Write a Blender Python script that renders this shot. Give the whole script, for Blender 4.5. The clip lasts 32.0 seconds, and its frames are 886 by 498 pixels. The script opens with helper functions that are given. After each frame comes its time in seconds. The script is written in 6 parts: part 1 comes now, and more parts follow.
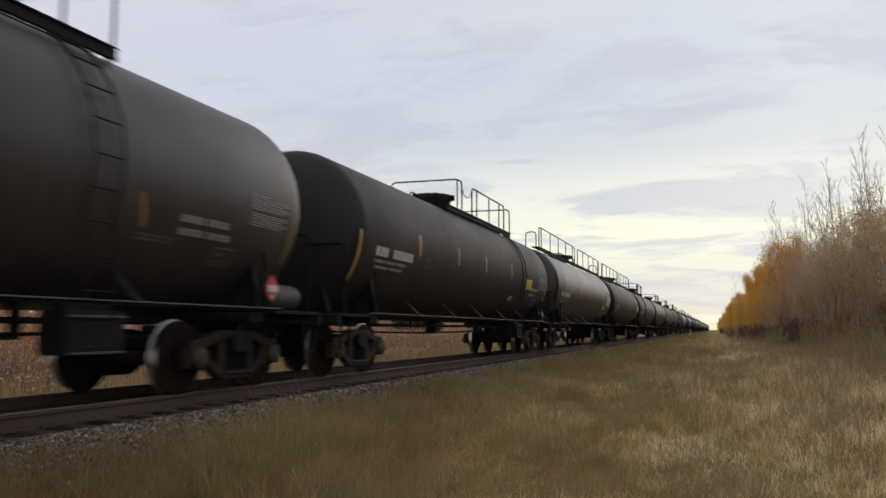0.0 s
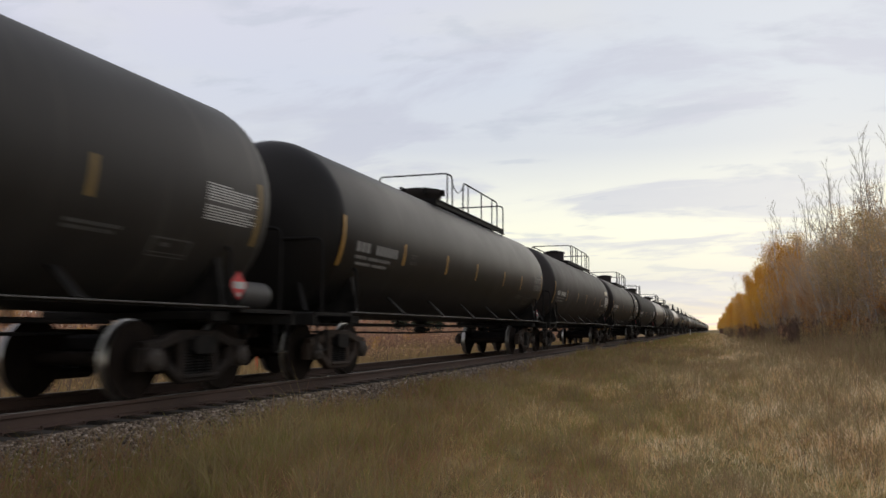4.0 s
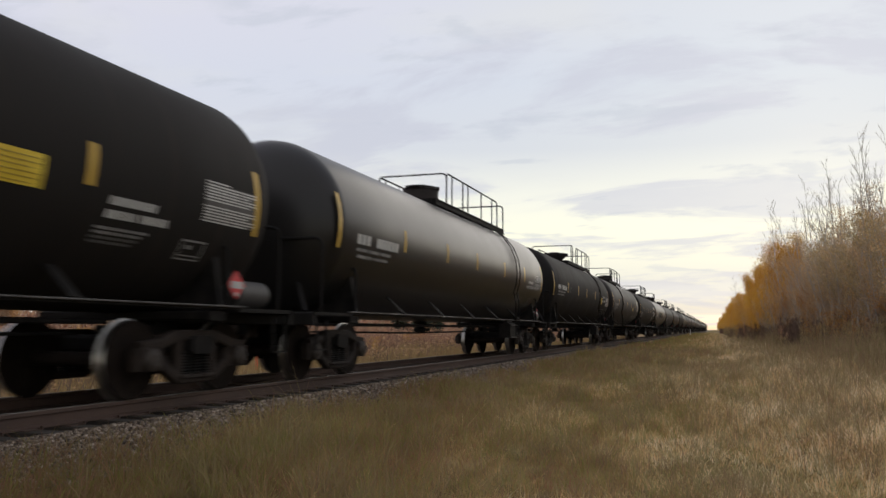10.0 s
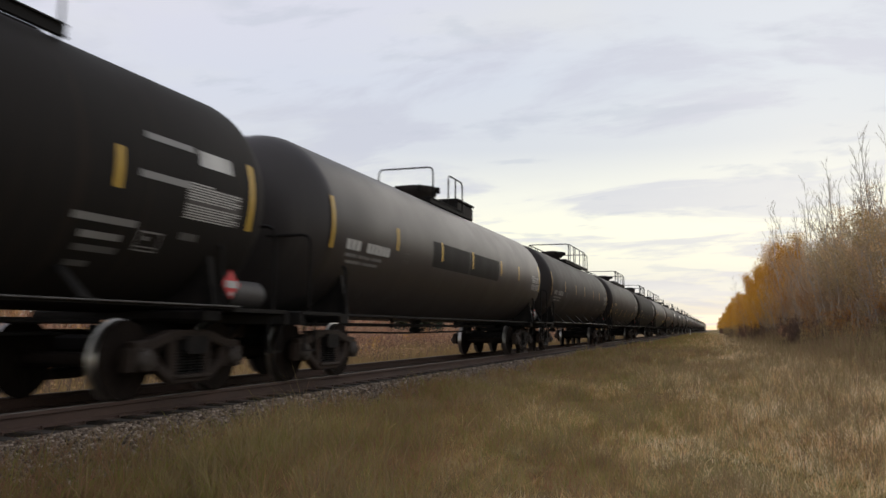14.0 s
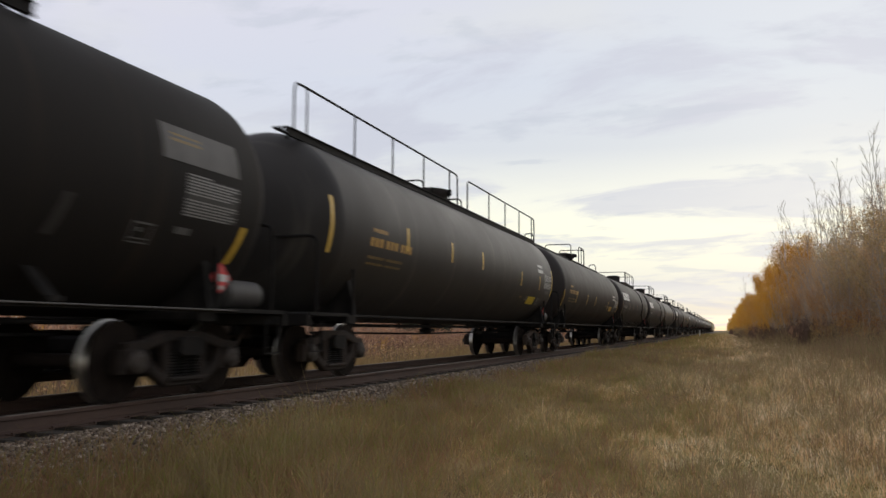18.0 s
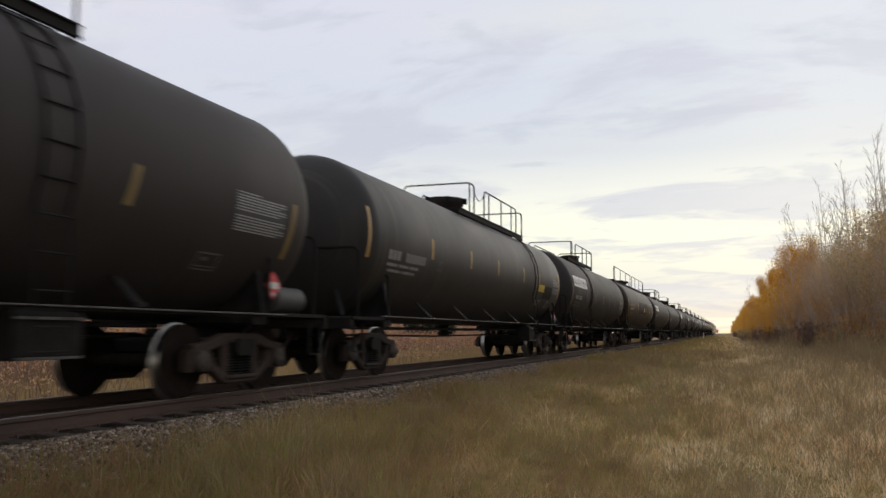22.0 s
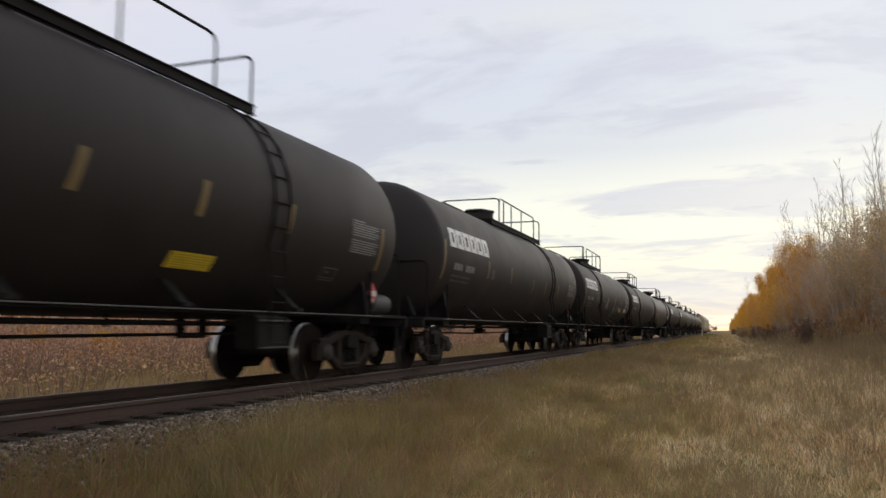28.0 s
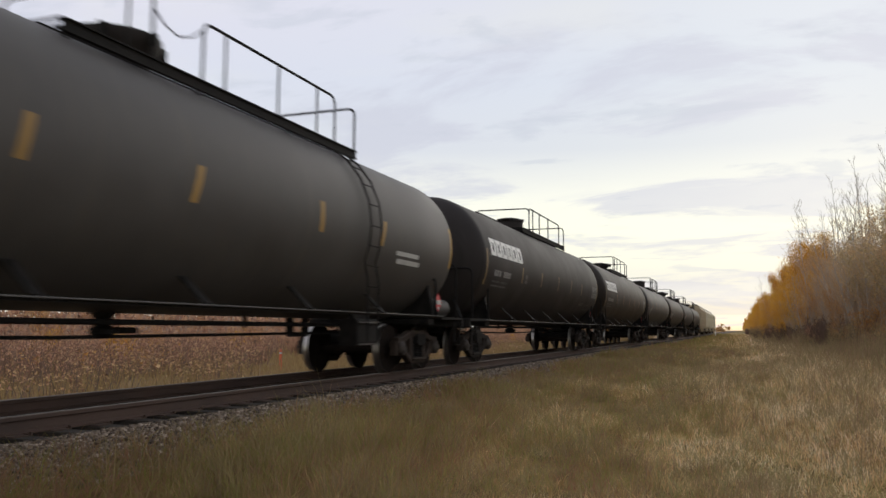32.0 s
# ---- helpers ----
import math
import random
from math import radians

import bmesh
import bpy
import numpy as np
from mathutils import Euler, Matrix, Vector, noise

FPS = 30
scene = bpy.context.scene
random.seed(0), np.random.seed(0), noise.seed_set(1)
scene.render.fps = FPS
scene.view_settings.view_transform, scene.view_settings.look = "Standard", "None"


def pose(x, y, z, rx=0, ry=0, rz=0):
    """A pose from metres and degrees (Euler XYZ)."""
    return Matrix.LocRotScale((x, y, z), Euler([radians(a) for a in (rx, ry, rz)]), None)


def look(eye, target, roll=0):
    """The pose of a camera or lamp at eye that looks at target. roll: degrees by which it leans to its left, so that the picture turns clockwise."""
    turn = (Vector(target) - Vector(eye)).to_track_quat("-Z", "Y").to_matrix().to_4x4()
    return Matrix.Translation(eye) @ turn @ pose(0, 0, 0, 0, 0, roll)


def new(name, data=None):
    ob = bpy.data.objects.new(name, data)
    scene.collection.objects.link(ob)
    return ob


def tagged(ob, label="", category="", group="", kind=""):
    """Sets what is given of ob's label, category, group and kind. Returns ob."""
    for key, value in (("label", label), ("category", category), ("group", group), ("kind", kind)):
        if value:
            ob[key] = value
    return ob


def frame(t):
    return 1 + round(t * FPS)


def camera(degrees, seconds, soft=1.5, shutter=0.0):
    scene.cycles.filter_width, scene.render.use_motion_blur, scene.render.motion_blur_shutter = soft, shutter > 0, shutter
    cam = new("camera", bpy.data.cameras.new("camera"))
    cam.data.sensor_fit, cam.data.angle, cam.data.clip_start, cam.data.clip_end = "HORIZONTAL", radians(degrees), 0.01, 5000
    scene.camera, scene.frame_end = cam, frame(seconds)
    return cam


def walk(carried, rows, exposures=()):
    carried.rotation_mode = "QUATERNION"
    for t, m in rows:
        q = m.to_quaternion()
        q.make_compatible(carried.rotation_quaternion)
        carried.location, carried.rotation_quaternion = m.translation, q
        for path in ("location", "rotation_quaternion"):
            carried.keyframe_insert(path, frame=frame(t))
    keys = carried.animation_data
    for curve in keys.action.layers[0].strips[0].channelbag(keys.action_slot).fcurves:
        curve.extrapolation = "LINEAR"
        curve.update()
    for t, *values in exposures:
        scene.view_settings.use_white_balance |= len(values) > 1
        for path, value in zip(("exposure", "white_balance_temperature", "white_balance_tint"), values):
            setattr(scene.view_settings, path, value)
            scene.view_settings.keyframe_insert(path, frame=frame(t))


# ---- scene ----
cam = camera(58.06, 32.0, soft=1.5, shutter=0.25)
EYE = (0.0, 0.0, 0.838)
PATH = [
    (0.0, 95.675, -0.290, 18.785), (8.0, 95.674, -0.292, 18.786), (16.5, 95.663, -0.300, 18.782), (17.0, 95.648, -0.270, 18.795),
    (17.5, 95.622, -0.268, 18.949), (18.0, 95.724, -0.284, 19.408), (18.5, 95.856, -0.290, 19.508), (19.0, 95.903, -0.304, 19.520),
    (20.0, 95.917, -0.313, 19.599), (21.0, 95.918, -0.311, 19.620), (22.0, 95.904, -0.302, 19.645), (23.0, 95.905, -0.310, 19.658),
    (24.0, 95.835, -0.335, 19.640), (25.0, 95.848, -0.348, 19.654), (25.5, 95.823, -0.341, 19.626), (27.5, 95.727, -0.309, 19.566),
    (28.0, 95.726, -0.297, 19.558), (29.0, 95.730, -0.280, 19.560), (29.5, 95.686, -0.253, 19.656), (30.0, 95.650, -0.230, 19.832),
    (30.5, 95.664, -0.232, 20.100), (31.0, 95.682, -0.240, 20.206), (31.5, 95.692, -0.272, 20.294), (32.0, 95.714, -0.272, 20.403)]
walk(cam, [(t, pose(*EYE, rx, ry, rz)) for t, rx, ry, rz in PATH],
     [(0.0, -0.08, 6380, 10), (3.0, -0.05, 6440, 10), (7.0, -0.02, 6500, 10), (16.0, 0.0, 6500, 10), (25.0, 0.03, 6500, 10), (32.0, 0.06, 6500, 10)])

# ------------------------------------------------------------------ light
SUN_AZ, SUN_EL = radians(8), radians(16)      # azimuth clockwise from +y


def make_world():
    w = bpy.data.worlds.new("overcast_evening")
    w.use_nodes = True
    nt = w.node_tree
    n, link = nt.nodes, nt.links.new
    n.clear()
    out, bg = n.new("ShaderNodeOutputWorld"), n.new("ShaderNodeBackground")
    link(bg.outputs[0], out.inputs[0])
    sky = n.new("ShaderNodeTexSky")
    sky.sky_type, sky.sun_disc = "NISHITA", False
    sky.sun_elevation, sky.sun_rotation = SUN_EL, SUN_AZ
    sky.air_density, sky.dust_density, sky.ozone_density = 1.0, 0.6, 1.5
    co, sep = n.new("ShaderNodeTexCoord"), n.new("ShaderNodeSeparateXYZ")
    link(co.outputs["Generated"], sep.inputs[0])

    def math_node(op, a, b=None, clamp=False):
        m = n.new("ShaderNodeMath")
        m.operation, m.use_clamp = op, clamp
        for i, v in enumerate((a, b)):
            if v is None:
                continue
            if isinstance(v, (int, float)):
                m.inputs[i].default_value = v
            else:
                link(v, m.inputs[i])
        return m.outputs[0]

    def mix(fac, a, b):
        m = n.new("ShaderNodeMix")
        m.data_type = "RGBA"
        for sock, v in ((m.inputs[0], fac), (m.inputs[6], a), (m.inputs[7], b)):
            if isinstance(v, (tuple, float, int)):
                sock.default_value = v
            else:
                link(v, sock)
        return m.outputs[2]

    # cloud sheet seen at a slant: direction divided by its height
    up = math_node("MAXIMUM", sep.outputs[2], 0.0)
    flat = math_node("ADD", up, 0.16)
    comb = n.new("ShaderNodeCombineXYZ")
    link(math_node("DIVIDE", sep.outputs[0], flat), comb.inputs[0])
    link(math_node("DIVIDE", sep.outputs[1], flat), comb.inputs[1])

    def cloud(scale, detail, rough, low, high, dist=0.0, offset=(0, 0, 0)):
        mp, no, rg = n.new("ShaderNodeMapping"), n.new("ShaderNodeTexNoise"), n.new("ShaderNodeMapRange")
        mp.inputs["Location"].default_value = offset
        mp.inputs["Rotation"].default_value = (0, 0, radians(-12))
        mp.inputs["Scale"].default_value = (0.55, 1.0, 1.0)
        no.inputs["Scale"].default_value, no.inputs["Detail"].default_value = scale, detail
        no.inputs["Roughness"].default_value, no.inputs["Distortion"].default_value = rough, dist
        rg.interpolation_type = "SMOOTHSTEP"
        rg.inputs["From Min"].default_value, rg.inputs["From Max"].default_value = low, high
        link(comb.outputs[0], mp.inputs[0])
        link(mp.outputs[0], no.inputs["Vector"])
        link(no.outputs[0], rg.inputs[0])
        return rg.outputs[0]

    ramp = n.new("ShaderNodeValToRGB")
    link(up, ramp.inputs[0])
    el = ramp.color_ramp.elements
    el[0].position, el[0].color = 0.0, (0.95, 0.78, 0.52, 1)
    el[1].position, el[1].color = 1.0, (0.62, 0.67, 0.80, 1)
    for p, c in ((0.014, (1.15, 1.06, 0.82, 1)), (0.019, (0.72, 0.705, 0.65, 1)), (0.06, (0.84, 0.83, 0.75, 1)), (0.11, (1.08, 1.06, 0.84, 1)), (0.16, (0.98, 0.98, 0.86, 1)),
                 (0.22, (0.71, 0.75, 0.80, 1)), (0.30, (0.69, 0.75, 0.84, 1)), (0.37, (0.73, 0.77, 0.85, 1)), (0.48, (0.78, 0.79, 0.83, 1))):
        e = el.new(p)
        e.color = c
    # brighter towards the hidden sun
    dot = n.new("ShaderNodeVectorMath")
    dot.operation = "DOT_PRODUCT"
    link(co.outputs["Generated"], dot.inputs[0])
    dot.inputs[1].default_value = (math.sin(SUN_AZ) * 0.99, math.cos(SUN_AZ) * 0.99, 0.14)
    glow = math_node("POWER", math_node("MAXIMUM", dot.outputs["Value"], 0.0), 14.0)
    base = mix(math_node("MULTIPLY", glow, 0.16), ramp.outputs[0], (1.0, 0.98, 0.84, 1))
    # a lilac cast in the cloud sheet away from the sun
    cast = n.new("ShaderNodeMapRange")
    link(sep.outputs[0], cast.inputs[0])
    cast.inputs["From Min"].default_value, cast.inputs["From Max"].default_value = -0.05, -0.75
    lilac = math_node("MULTIPLY", cast.outputs[0], math_node("MULTIPLY", math_node("SUBTRACT", up, 0.12, True), 3.0, True))
    base = mix(math_node("MULTIPLY", lilac, 0.9), base, (0.80, 0.765, 0.885, 1))
    dim = mix(math_node("MULTIPLY", cloud(1.9, 8, 0.60, 0.47, 0.60, 0.5, (3.1, 0.4, 0)), 0.70), base, (0.625, 0.64, 0.735, 1))
    lit = mix(math_node("MULTIPLY", cloud(1.1, 7, 0.55, 0.52, 0.66, 0.4, (7.7, 2.0, 0)), 0.50), dim, (0.80, 0.81, 0.80, 1))
    lit = mix(math_node("MULTIPLY", cloud(4.2, 6, 0.55, 0.56, 0.66, 0.3, (1.3, 5.2, 0)), 0.45), lit, (0.58, 0.62, 0.70, 1))
    thin = n.new("ShaderNodeVectorMath")
    thin.operation = "SCALE"
    link(sky.outputs[0], thin.inputs[0])
    thin.inputs["Scale"].default_value = 0.05
    blue = mix(0.12, lit, thin.outputs[0])
    link(blue, bg.inputs[0])
    bg.inputs[1].default_value = 1.05
    scene.world = w


make_world()
sun_data = bpy.data.lights.new("sun", "SUN")
sun_data.energy, sun_data.angle, sun_data.color = 0.45, radians(40), (1.0, 0.9, 0.76)
sun = new("sun", sun_data)
sun.matrix_world = look((0, 0, 0), (-math.sin(SUN_AZ) * math.cos(SUN_EL), -math.cos(SUN_AZ) * math.cos(SUN_EL), -math.sin(SUN_EL)))
scene.view_settings.exposure = 0.0


# ------------------------------------------------------------------ materials
def let_light_through(m, col, amount):
    """Thin leaves and blades: part of the light passes through."""
    n, link = m.node_tree.nodes, m.node_tree.links.new
    tr, mx = n.new("ShaderNodeBsdfTranslucent"), n.new("ShaderNodeMixShader")
    link(col, tr.inputs["Color"])
    mx.inputs[0].default_value = amount
    link(n["Principled BSDF"].outputs[0], mx.inputs[1])
    link(tr.outputs[0], mx.inputs[2])
    link(mx.outputs[0], n["Material Output"].inputs[0])


def material(name, colours, rough=0.7, metal=0.0, scale=6.0, detail=6.0, bump=0.0, bump_scale=None, spec=0.5, per_object=0.0, per_island=0.0,
             stretch=(1, 1, 1), big=None, streak=None, rough_var=0.12, through_light=0.0, tint=None):
    """colours: two or more RGB stops over a noise. big: (scale, rgb, low, high) a second, larger stain. streak: (rgb, amount) runs down the sides."""
    m = bpy.data.materials.new(name)
    m.use_nodes = True
    nt = m.node_tree
    n, link = nt.nodes, nt.links.new
    b = n["Principled BSDF"]
    co, mp = n.new("ShaderNodeTexCoord"), n.new("ShaderNodeMapping")
    mp.inputs["Scale"].default_value = stretch
    link(co.outputs["Object"], mp.inputs[0])
    no = n.new("ShaderNodeTexNoise")
    no.inputs["Scale"].default_value, no.inputs["Detail"].default_value = scale, detail
    link(mp.outputs[0], no.inputs["Vector"])
    info = None
    if per_object:
        info = n.new("ShaderNodeObjectInfo")
    fac = no.outputs[0]
    if per_object or per_island:
        ad = n.new("ShaderNodeMath")
        ad.operation = "MULTIPLY_ADD"
        src = info.outputs["Random"] if per_object else n.new("ShaderNodeNewGeometry").outputs["Random Per Island"]
        link(src, ad.inputs[0])
        ad.inputs[1].default_value = per_object or per_island
        off = n.new("ShaderNodeMath")
        off.operation = "SUBTRACT"
        link(no.outputs[0], off.inputs[0])
        off.inputs[1].default_value = (per_object or per_island) / 2
        link(off.outputs[0], ad.inputs[2])
        fac = ad.outputs[0]
    ramp = n.new("ShaderNodeValToRGB")
    link(fac, ramp.inputs[0])
    els = ramp.color_ramp.elements
    lo, hi = (0.1, 0.9) if (per_object or per_island) else (0.3, 0.7)
    pos = [lo + (hi - lo) * i / max(1, len(colours) - 1) for i in range(len(colours))]
    els[0].position, els[0].color = pos[0], (*colours[0], 1)
    els[1].position, els[1].color = pos[-1], (*colours[-1], 1)
    for p, c in zip(pos[1:-1], colours[1:-1]):
        els.new(p).color = (*c, 1)
    col = ramp.outputs[0]

    def over(mask, rgb):
        nonlocal col
        mx = n.new("ShaderNodeMix")
        mx.data_type = "RGBA"
        link(mask, mx.inputs[0])
        link(col, mx.inputs[6])
        mx.inputs[7].default_value = (*rgb, 1)
        col = mx.outputs[2]

    def masked(vec, sc, low, high, det=5.0):
        nn, rg = n.new("ShaderNodeTexNoise"), n.new("ShaderNodeMapRange")
        nn.inputs["Scale"].default_value, nn.inputs["Detail"].default_value = sc, det
        rg.inputs["From Min"].default_value, rg.inputs["From Max"].default_value = low, high
        link(vec, nn.inputs["Vector"])
        link(nn.outputs[0], rg.inputs[0])
        return rg.outputs[0]

    for sc, rgb, low, high in big or ():
        over(masked(co.outputs["Object"], sc, low, high), rgb)
    if streak:
        mp2 = n.new("ShaderNodeMapping")
        mp2.inputs["Scale"].default_value = (0.25, 7.0, 0.35)
        if info is None:
            info = n.new("ShaderNodeObjectInfo")
        ml = n.new("ShaderNodeVectorMath")
        ml.operation = "SCALE"
        ml.inputs[0].default_value = (37.0, 91.0, 13.0)
        link(info.outputs["Random"], ml.inputs["Scale"])
        link(ml.outputs[0], mp2.inputs["Location"])
        link(co.outputs["Object"], mp2.inputs[0])
        for rgb, low, high in streak:
            over(masked(mp2.outputs[0], 1.0, low, high, 4.0), rgb)
    link(col, b.inputs["Base Color"])
    b.inputs["Metallic"].default_value = metal
    b.inputs["Specular IOR Level"].default_value = spec
    if tint:
        b.inputs["Specular Tint"].default_value = (*tint, 1)
    rr = n.new("ShaderNodeMapRange")
    rr.inputs["To Min"].default_value, rr.inputs["To Max"].default_value = max(0.05, rough - rough_var), min(1.0, rough + rough_var)
    link(no.outputs[0], rr.inputs[0])
    link(rr.outputs[0], b.inputs["Roughness"])
    if bump:
        nb, bp = n.new("ShaderNodeTexNoise"), n.new("ShaderNodeBump")
        nb.inputs["Scale"].default_value, nb.inputs["Detail"].default_value = bump_scale or scale * 4, 4.0
        link(co.outputs["Object"], nb.inputs["Vector"])
        link(nb.outputs[0], bp.inputs["Height"])
        bp.inputs["Strength"].default_value, bp.inputs["Distance"].default_value = bump, 0.02
        link(bp.outputs[0], b.inputs["Normal"])
    if through_light:
        let_light_through(m, col, through_light)
    return m


M = {}
DUSTY = (1.0, 0.96, 0.93)    # gloss dulled by brown road dust
M["black"] = material("worn_black_paint", [(0.0245, 0.0205, 0.0196), (0.0350, 0.0298, 0.0284)], 0.58, 0, 1.3, 8, 0.05, 40, spec=0.15, per_object=0.5, tint=DUSTY,
                      streak=[((0.046, 0.039, 0.034), 0.56, 0.88), ((0.014, 0.0125, 0.0118), 0.60, 0.8)], big=[(0.5, (0.034, 0.030, 0.0275), 0.52, 0.8)])
M["satin"] = material("satin_black_paint", [(0.0125, 0.0112, 0.0106), (0.0185, 0.0168, 0.0158)], 0.46, 0, 1.2, 8, 0.03, 40, spec=0.15, tint=DUSTY,
                      streak=[((0.040, 0.032, 0.026), 0.60, 0.9)], rough_var=0.08)
M["sheen"] = material("smooth_dusty_black_paint", [(0.030, 0.0262, 0.0256), (0.042, 0.037, 0.036)], 0.44, 0, 1.2, 8, 0.03, 40, spec=0.36, tint=DUSTY,
                      streak=[((0.056, 0.049, 0.045), 0.58, 0.88)])
M["matte"] = material("matte_black_paint", [(0.0125, 0.0112, 0.0105), (0.0195, 0.0172, 0.0160)], 0.70, 0, 1.3, 8, 0.05, 40, spec=0.10, per_object=0.5, tint=DUSTY,
                      streak=[((0.034, 0.026, 0.020), 0.58, 0.88)], big=[(0.5, (0.023, 0.0185, 0.0152), 0.54, 0.8)])
M["gloss"] = material("glossy_black_paint", [(0.012, 0.0110, 0.0106), (0.018, 0.0165, 0.0158)], 0.34, 0, 1.2, 8, 0.01, 30, spec=0.33, tint=DUSTY,
                      streak=[((0.028, 0.024, 0.020), 0.62, 0.9)], rough_var=0.05)
M["brown"] = material("rust_dusted_black_paint", [(0.0135, 0.0096, 0.007), (0.025, 0.0172, 0.0122)], 0.57, 0, 1.1, 8, 0.05, 40, spec=0.26, tint=DUSTY,
                      streak=[((0.060, 0.037, 0.023), 0.54, 0.88)], big=[(0.6, (0.040, 0.027, 0.019), 0.5, 0.75)])
M["grey"] = material("faded_charcoal_paint", [(0.021, 0.0190, 0.0178), (0.033, 0.030, 0.0278)], 0.54, 0, 1.3, 8, 0.05, 40, spec=0.26, tint=DUSTY,
                     streak=[((0.080, 0.070, 0.058), 0.58, 0.88)])
M["pale"] = material("sun_bleached_charcoal_paint", [(0.056, 0.051, 0.048), (0.078, 0.072, 0.067)], 0.54, 0, 1.3, 8, 0.05, 40, spec=0.28, tint=DUSTY,
                     streak=[((0.085, 0.075, 0.062), 0.58, 0.88)])
M["frame"] = material("dirty_black_steel", [(0.007, 0.0063, 0.006), (0.019, 0.0165, 0.0148)], 0.72, 0.0, 5, 6, 0.15, 60, spec=0.13)
# paler than the frame: the light caught by the sill's edge is in this colour
M["pale_edge"] = material("pale_edge_steel", [(0.055, 0.052, 0.050), (0.105, 0.099, 0.094)], 0.42, 0.2, 6, 6, 0.1, 60)
M["bogie"] = material("rusty_brown_cast_steel", [(0.012, 0.0092, 0.0076), (0.052, 0.036, 0.027)], 0.78, 0.0, 7, 7, 0.3, 50, spec=0.22, per_object=0.5)
M["wheel"] = material("oily_dark_wheel_steel", [(0.010, 0.0072, 0.006), (0.020, 0.0145, 0.0115)], 0.8, 0.0, 8, 6, 0.1, 60, spec=0.07)
M["tread"] = material("polished_wheel_tread", [(0.30, 0.285, 0.265), (0.46, 0.44, 0.41)], 0.34, 1.0, 12, 4)
M["cast_light"] = material("grey_dusty_casting", [(0.022, 0.016, 0.012), (0.052, 0.039, 0.031)], 0.7, 0.0, 8, 6, 0.2, 60)
M["tank_grey"] = material("dusty_grey_reservoir_paint", [(0.040, 0.036, 0.034), (0.068, 0.062, 0.058)], 0.6, 0, 4, 6)
M["white"] = material("weathered_white_paint", [(0.42, 0.41, 0.39), (0.62, 0.61, 0.58)], 0.6, 0, 3, 7, per_object=0.3, big=[(2.5, (0.20, 0.19, 0.18), 0.52, 0.8)])
M["faint"] = material("faded_white_stencil", [(0.16, 0.155, 0.15), (0.30, 0.29, 0.28)], 0.65, 0, 3, 7, per_object=0.4)
M["haze"] = material("rubbed_grey_panel", [(0.045, 0.040, 0.037), (0.095, 0.088, 0.082)], 0.6, 0, 2.2, 7, big=[(1.6, (0.035, 0.03, 0.026), 0.5, 0.75)])
M["shade"] = material("smudged_charcoal_panel", [(0.022, 0.020, 0.0185), (0.036, 0.033, 0.031)], 0.6, 0, 2.2, 7)
M["spray"] = material("thin_grey_spray_paint", [(0.10, 0.10, 0.105), (0.22, 0.22, 0.225)], 0.65, 0, 3, 7, per_object=0.4)
M["ghost"] = material("worn_grey_stencil", [(0.06, 0.058, 0.055), (0.12, 0.115, 0.11)], 0.65, 0, 3, 7, per_object=0.4)
M["yellow"] = material("reflective_yellow_tape", [(0.50, 0.30, 0.03), (0.66, 0.42, 0.06)], 0.45, 0, 4, 6, per_object=0.3)
M["amber"] = material("dirty_amber_tape", [(0.27, 0.145, 0.026), (0.43, 0.24, 0.043)], 0.5, 0, 4, 6, per_object=0.4)
M["dull"] = material("grimy_amber_tape", [(0.13, 0.085, 0.025), (0.22, 0.14, 0.04)], 0.55, 0, 4, 6, per_object=0.4)
M["sticker"] = material("yellow_placard", [(0.58, 0.40, 0.02), (0.74, 0.54, 0.05)], 0.5, 0, 5, 5)
M["sticker_print"] = material("faded_sticker_print", [(0.34, 0.23, 0.02), (0.42, 0.30, 0.03)], 0.5, 0, 5, 5)
M["green"] = material("pale_green_sticker", [(0.14, 0.30, 0.18), (0.22, 0.40, 0.26)], 0.5, 0, 5, 5)
M["red"] = material("hazard_red", [(0.45, 0.03, 0.035), (0.60, 0.06, 0.06)], 0.5, 0, 5, 5)
M["patch"] = material("fresh_black_patch", [(0.0075, 0.007, 0.0066), (0.0115, 0.0105, 0.010)], 0.6, 0, 2, 5, spec=0.12)
M["cream"] = material("faded_cream_hopper_paint", [(0.52, 0.47, 0.33), (0.66, 0.60, 0.44)], 0.6, 0, 1.2, 7, 0.05, 40,
                      streak=[((0.16, 0.10, 0.06), 0.52, 0.8)])
M["hopper_tan"] = material("dusty_tan_hopper_paint", [(0.34, 0.26, 0.16), (0.46, 0.37, 0.24)], 0.65, 0, 1.4, 7, 0.05, 40)
M["rail"] = material("rusty_rail_steel", [(0.046, 0.026, 0.019), (0.084, 0.048, 0.034)], 0.75, 0.0, 5, 6, 0.15, 80, stretch=(1, 0.2, 1))
M["railhead"] = material("worn_rail_top", [(0.10, 0.078, 0.064), (0.17, 0.138, 0.115)], 0.6, 0.3, 6, 5, stretch=(1, 0.1, 1))
M["tie"] = material("creosoted_tie_wood", [(0.022, 0.017, 0.013), (0.055, 0.043, 0.033)], 0.9, 0, 6, 8, 0.5, 60, stretch=(0.3, 3, 3), per_object=0.5)
M["ballast"] = material("grey_ballast_bed", [(0.045, 0.031, 0.022), (0.095, 0.068, 0.049), (0.165, 0.122, 0.092)], 0.95, 0, 26, 6, 0.9, 36, big=[(0.7, (0.055, 0.041, 0.030), 0.48, 0.72)])
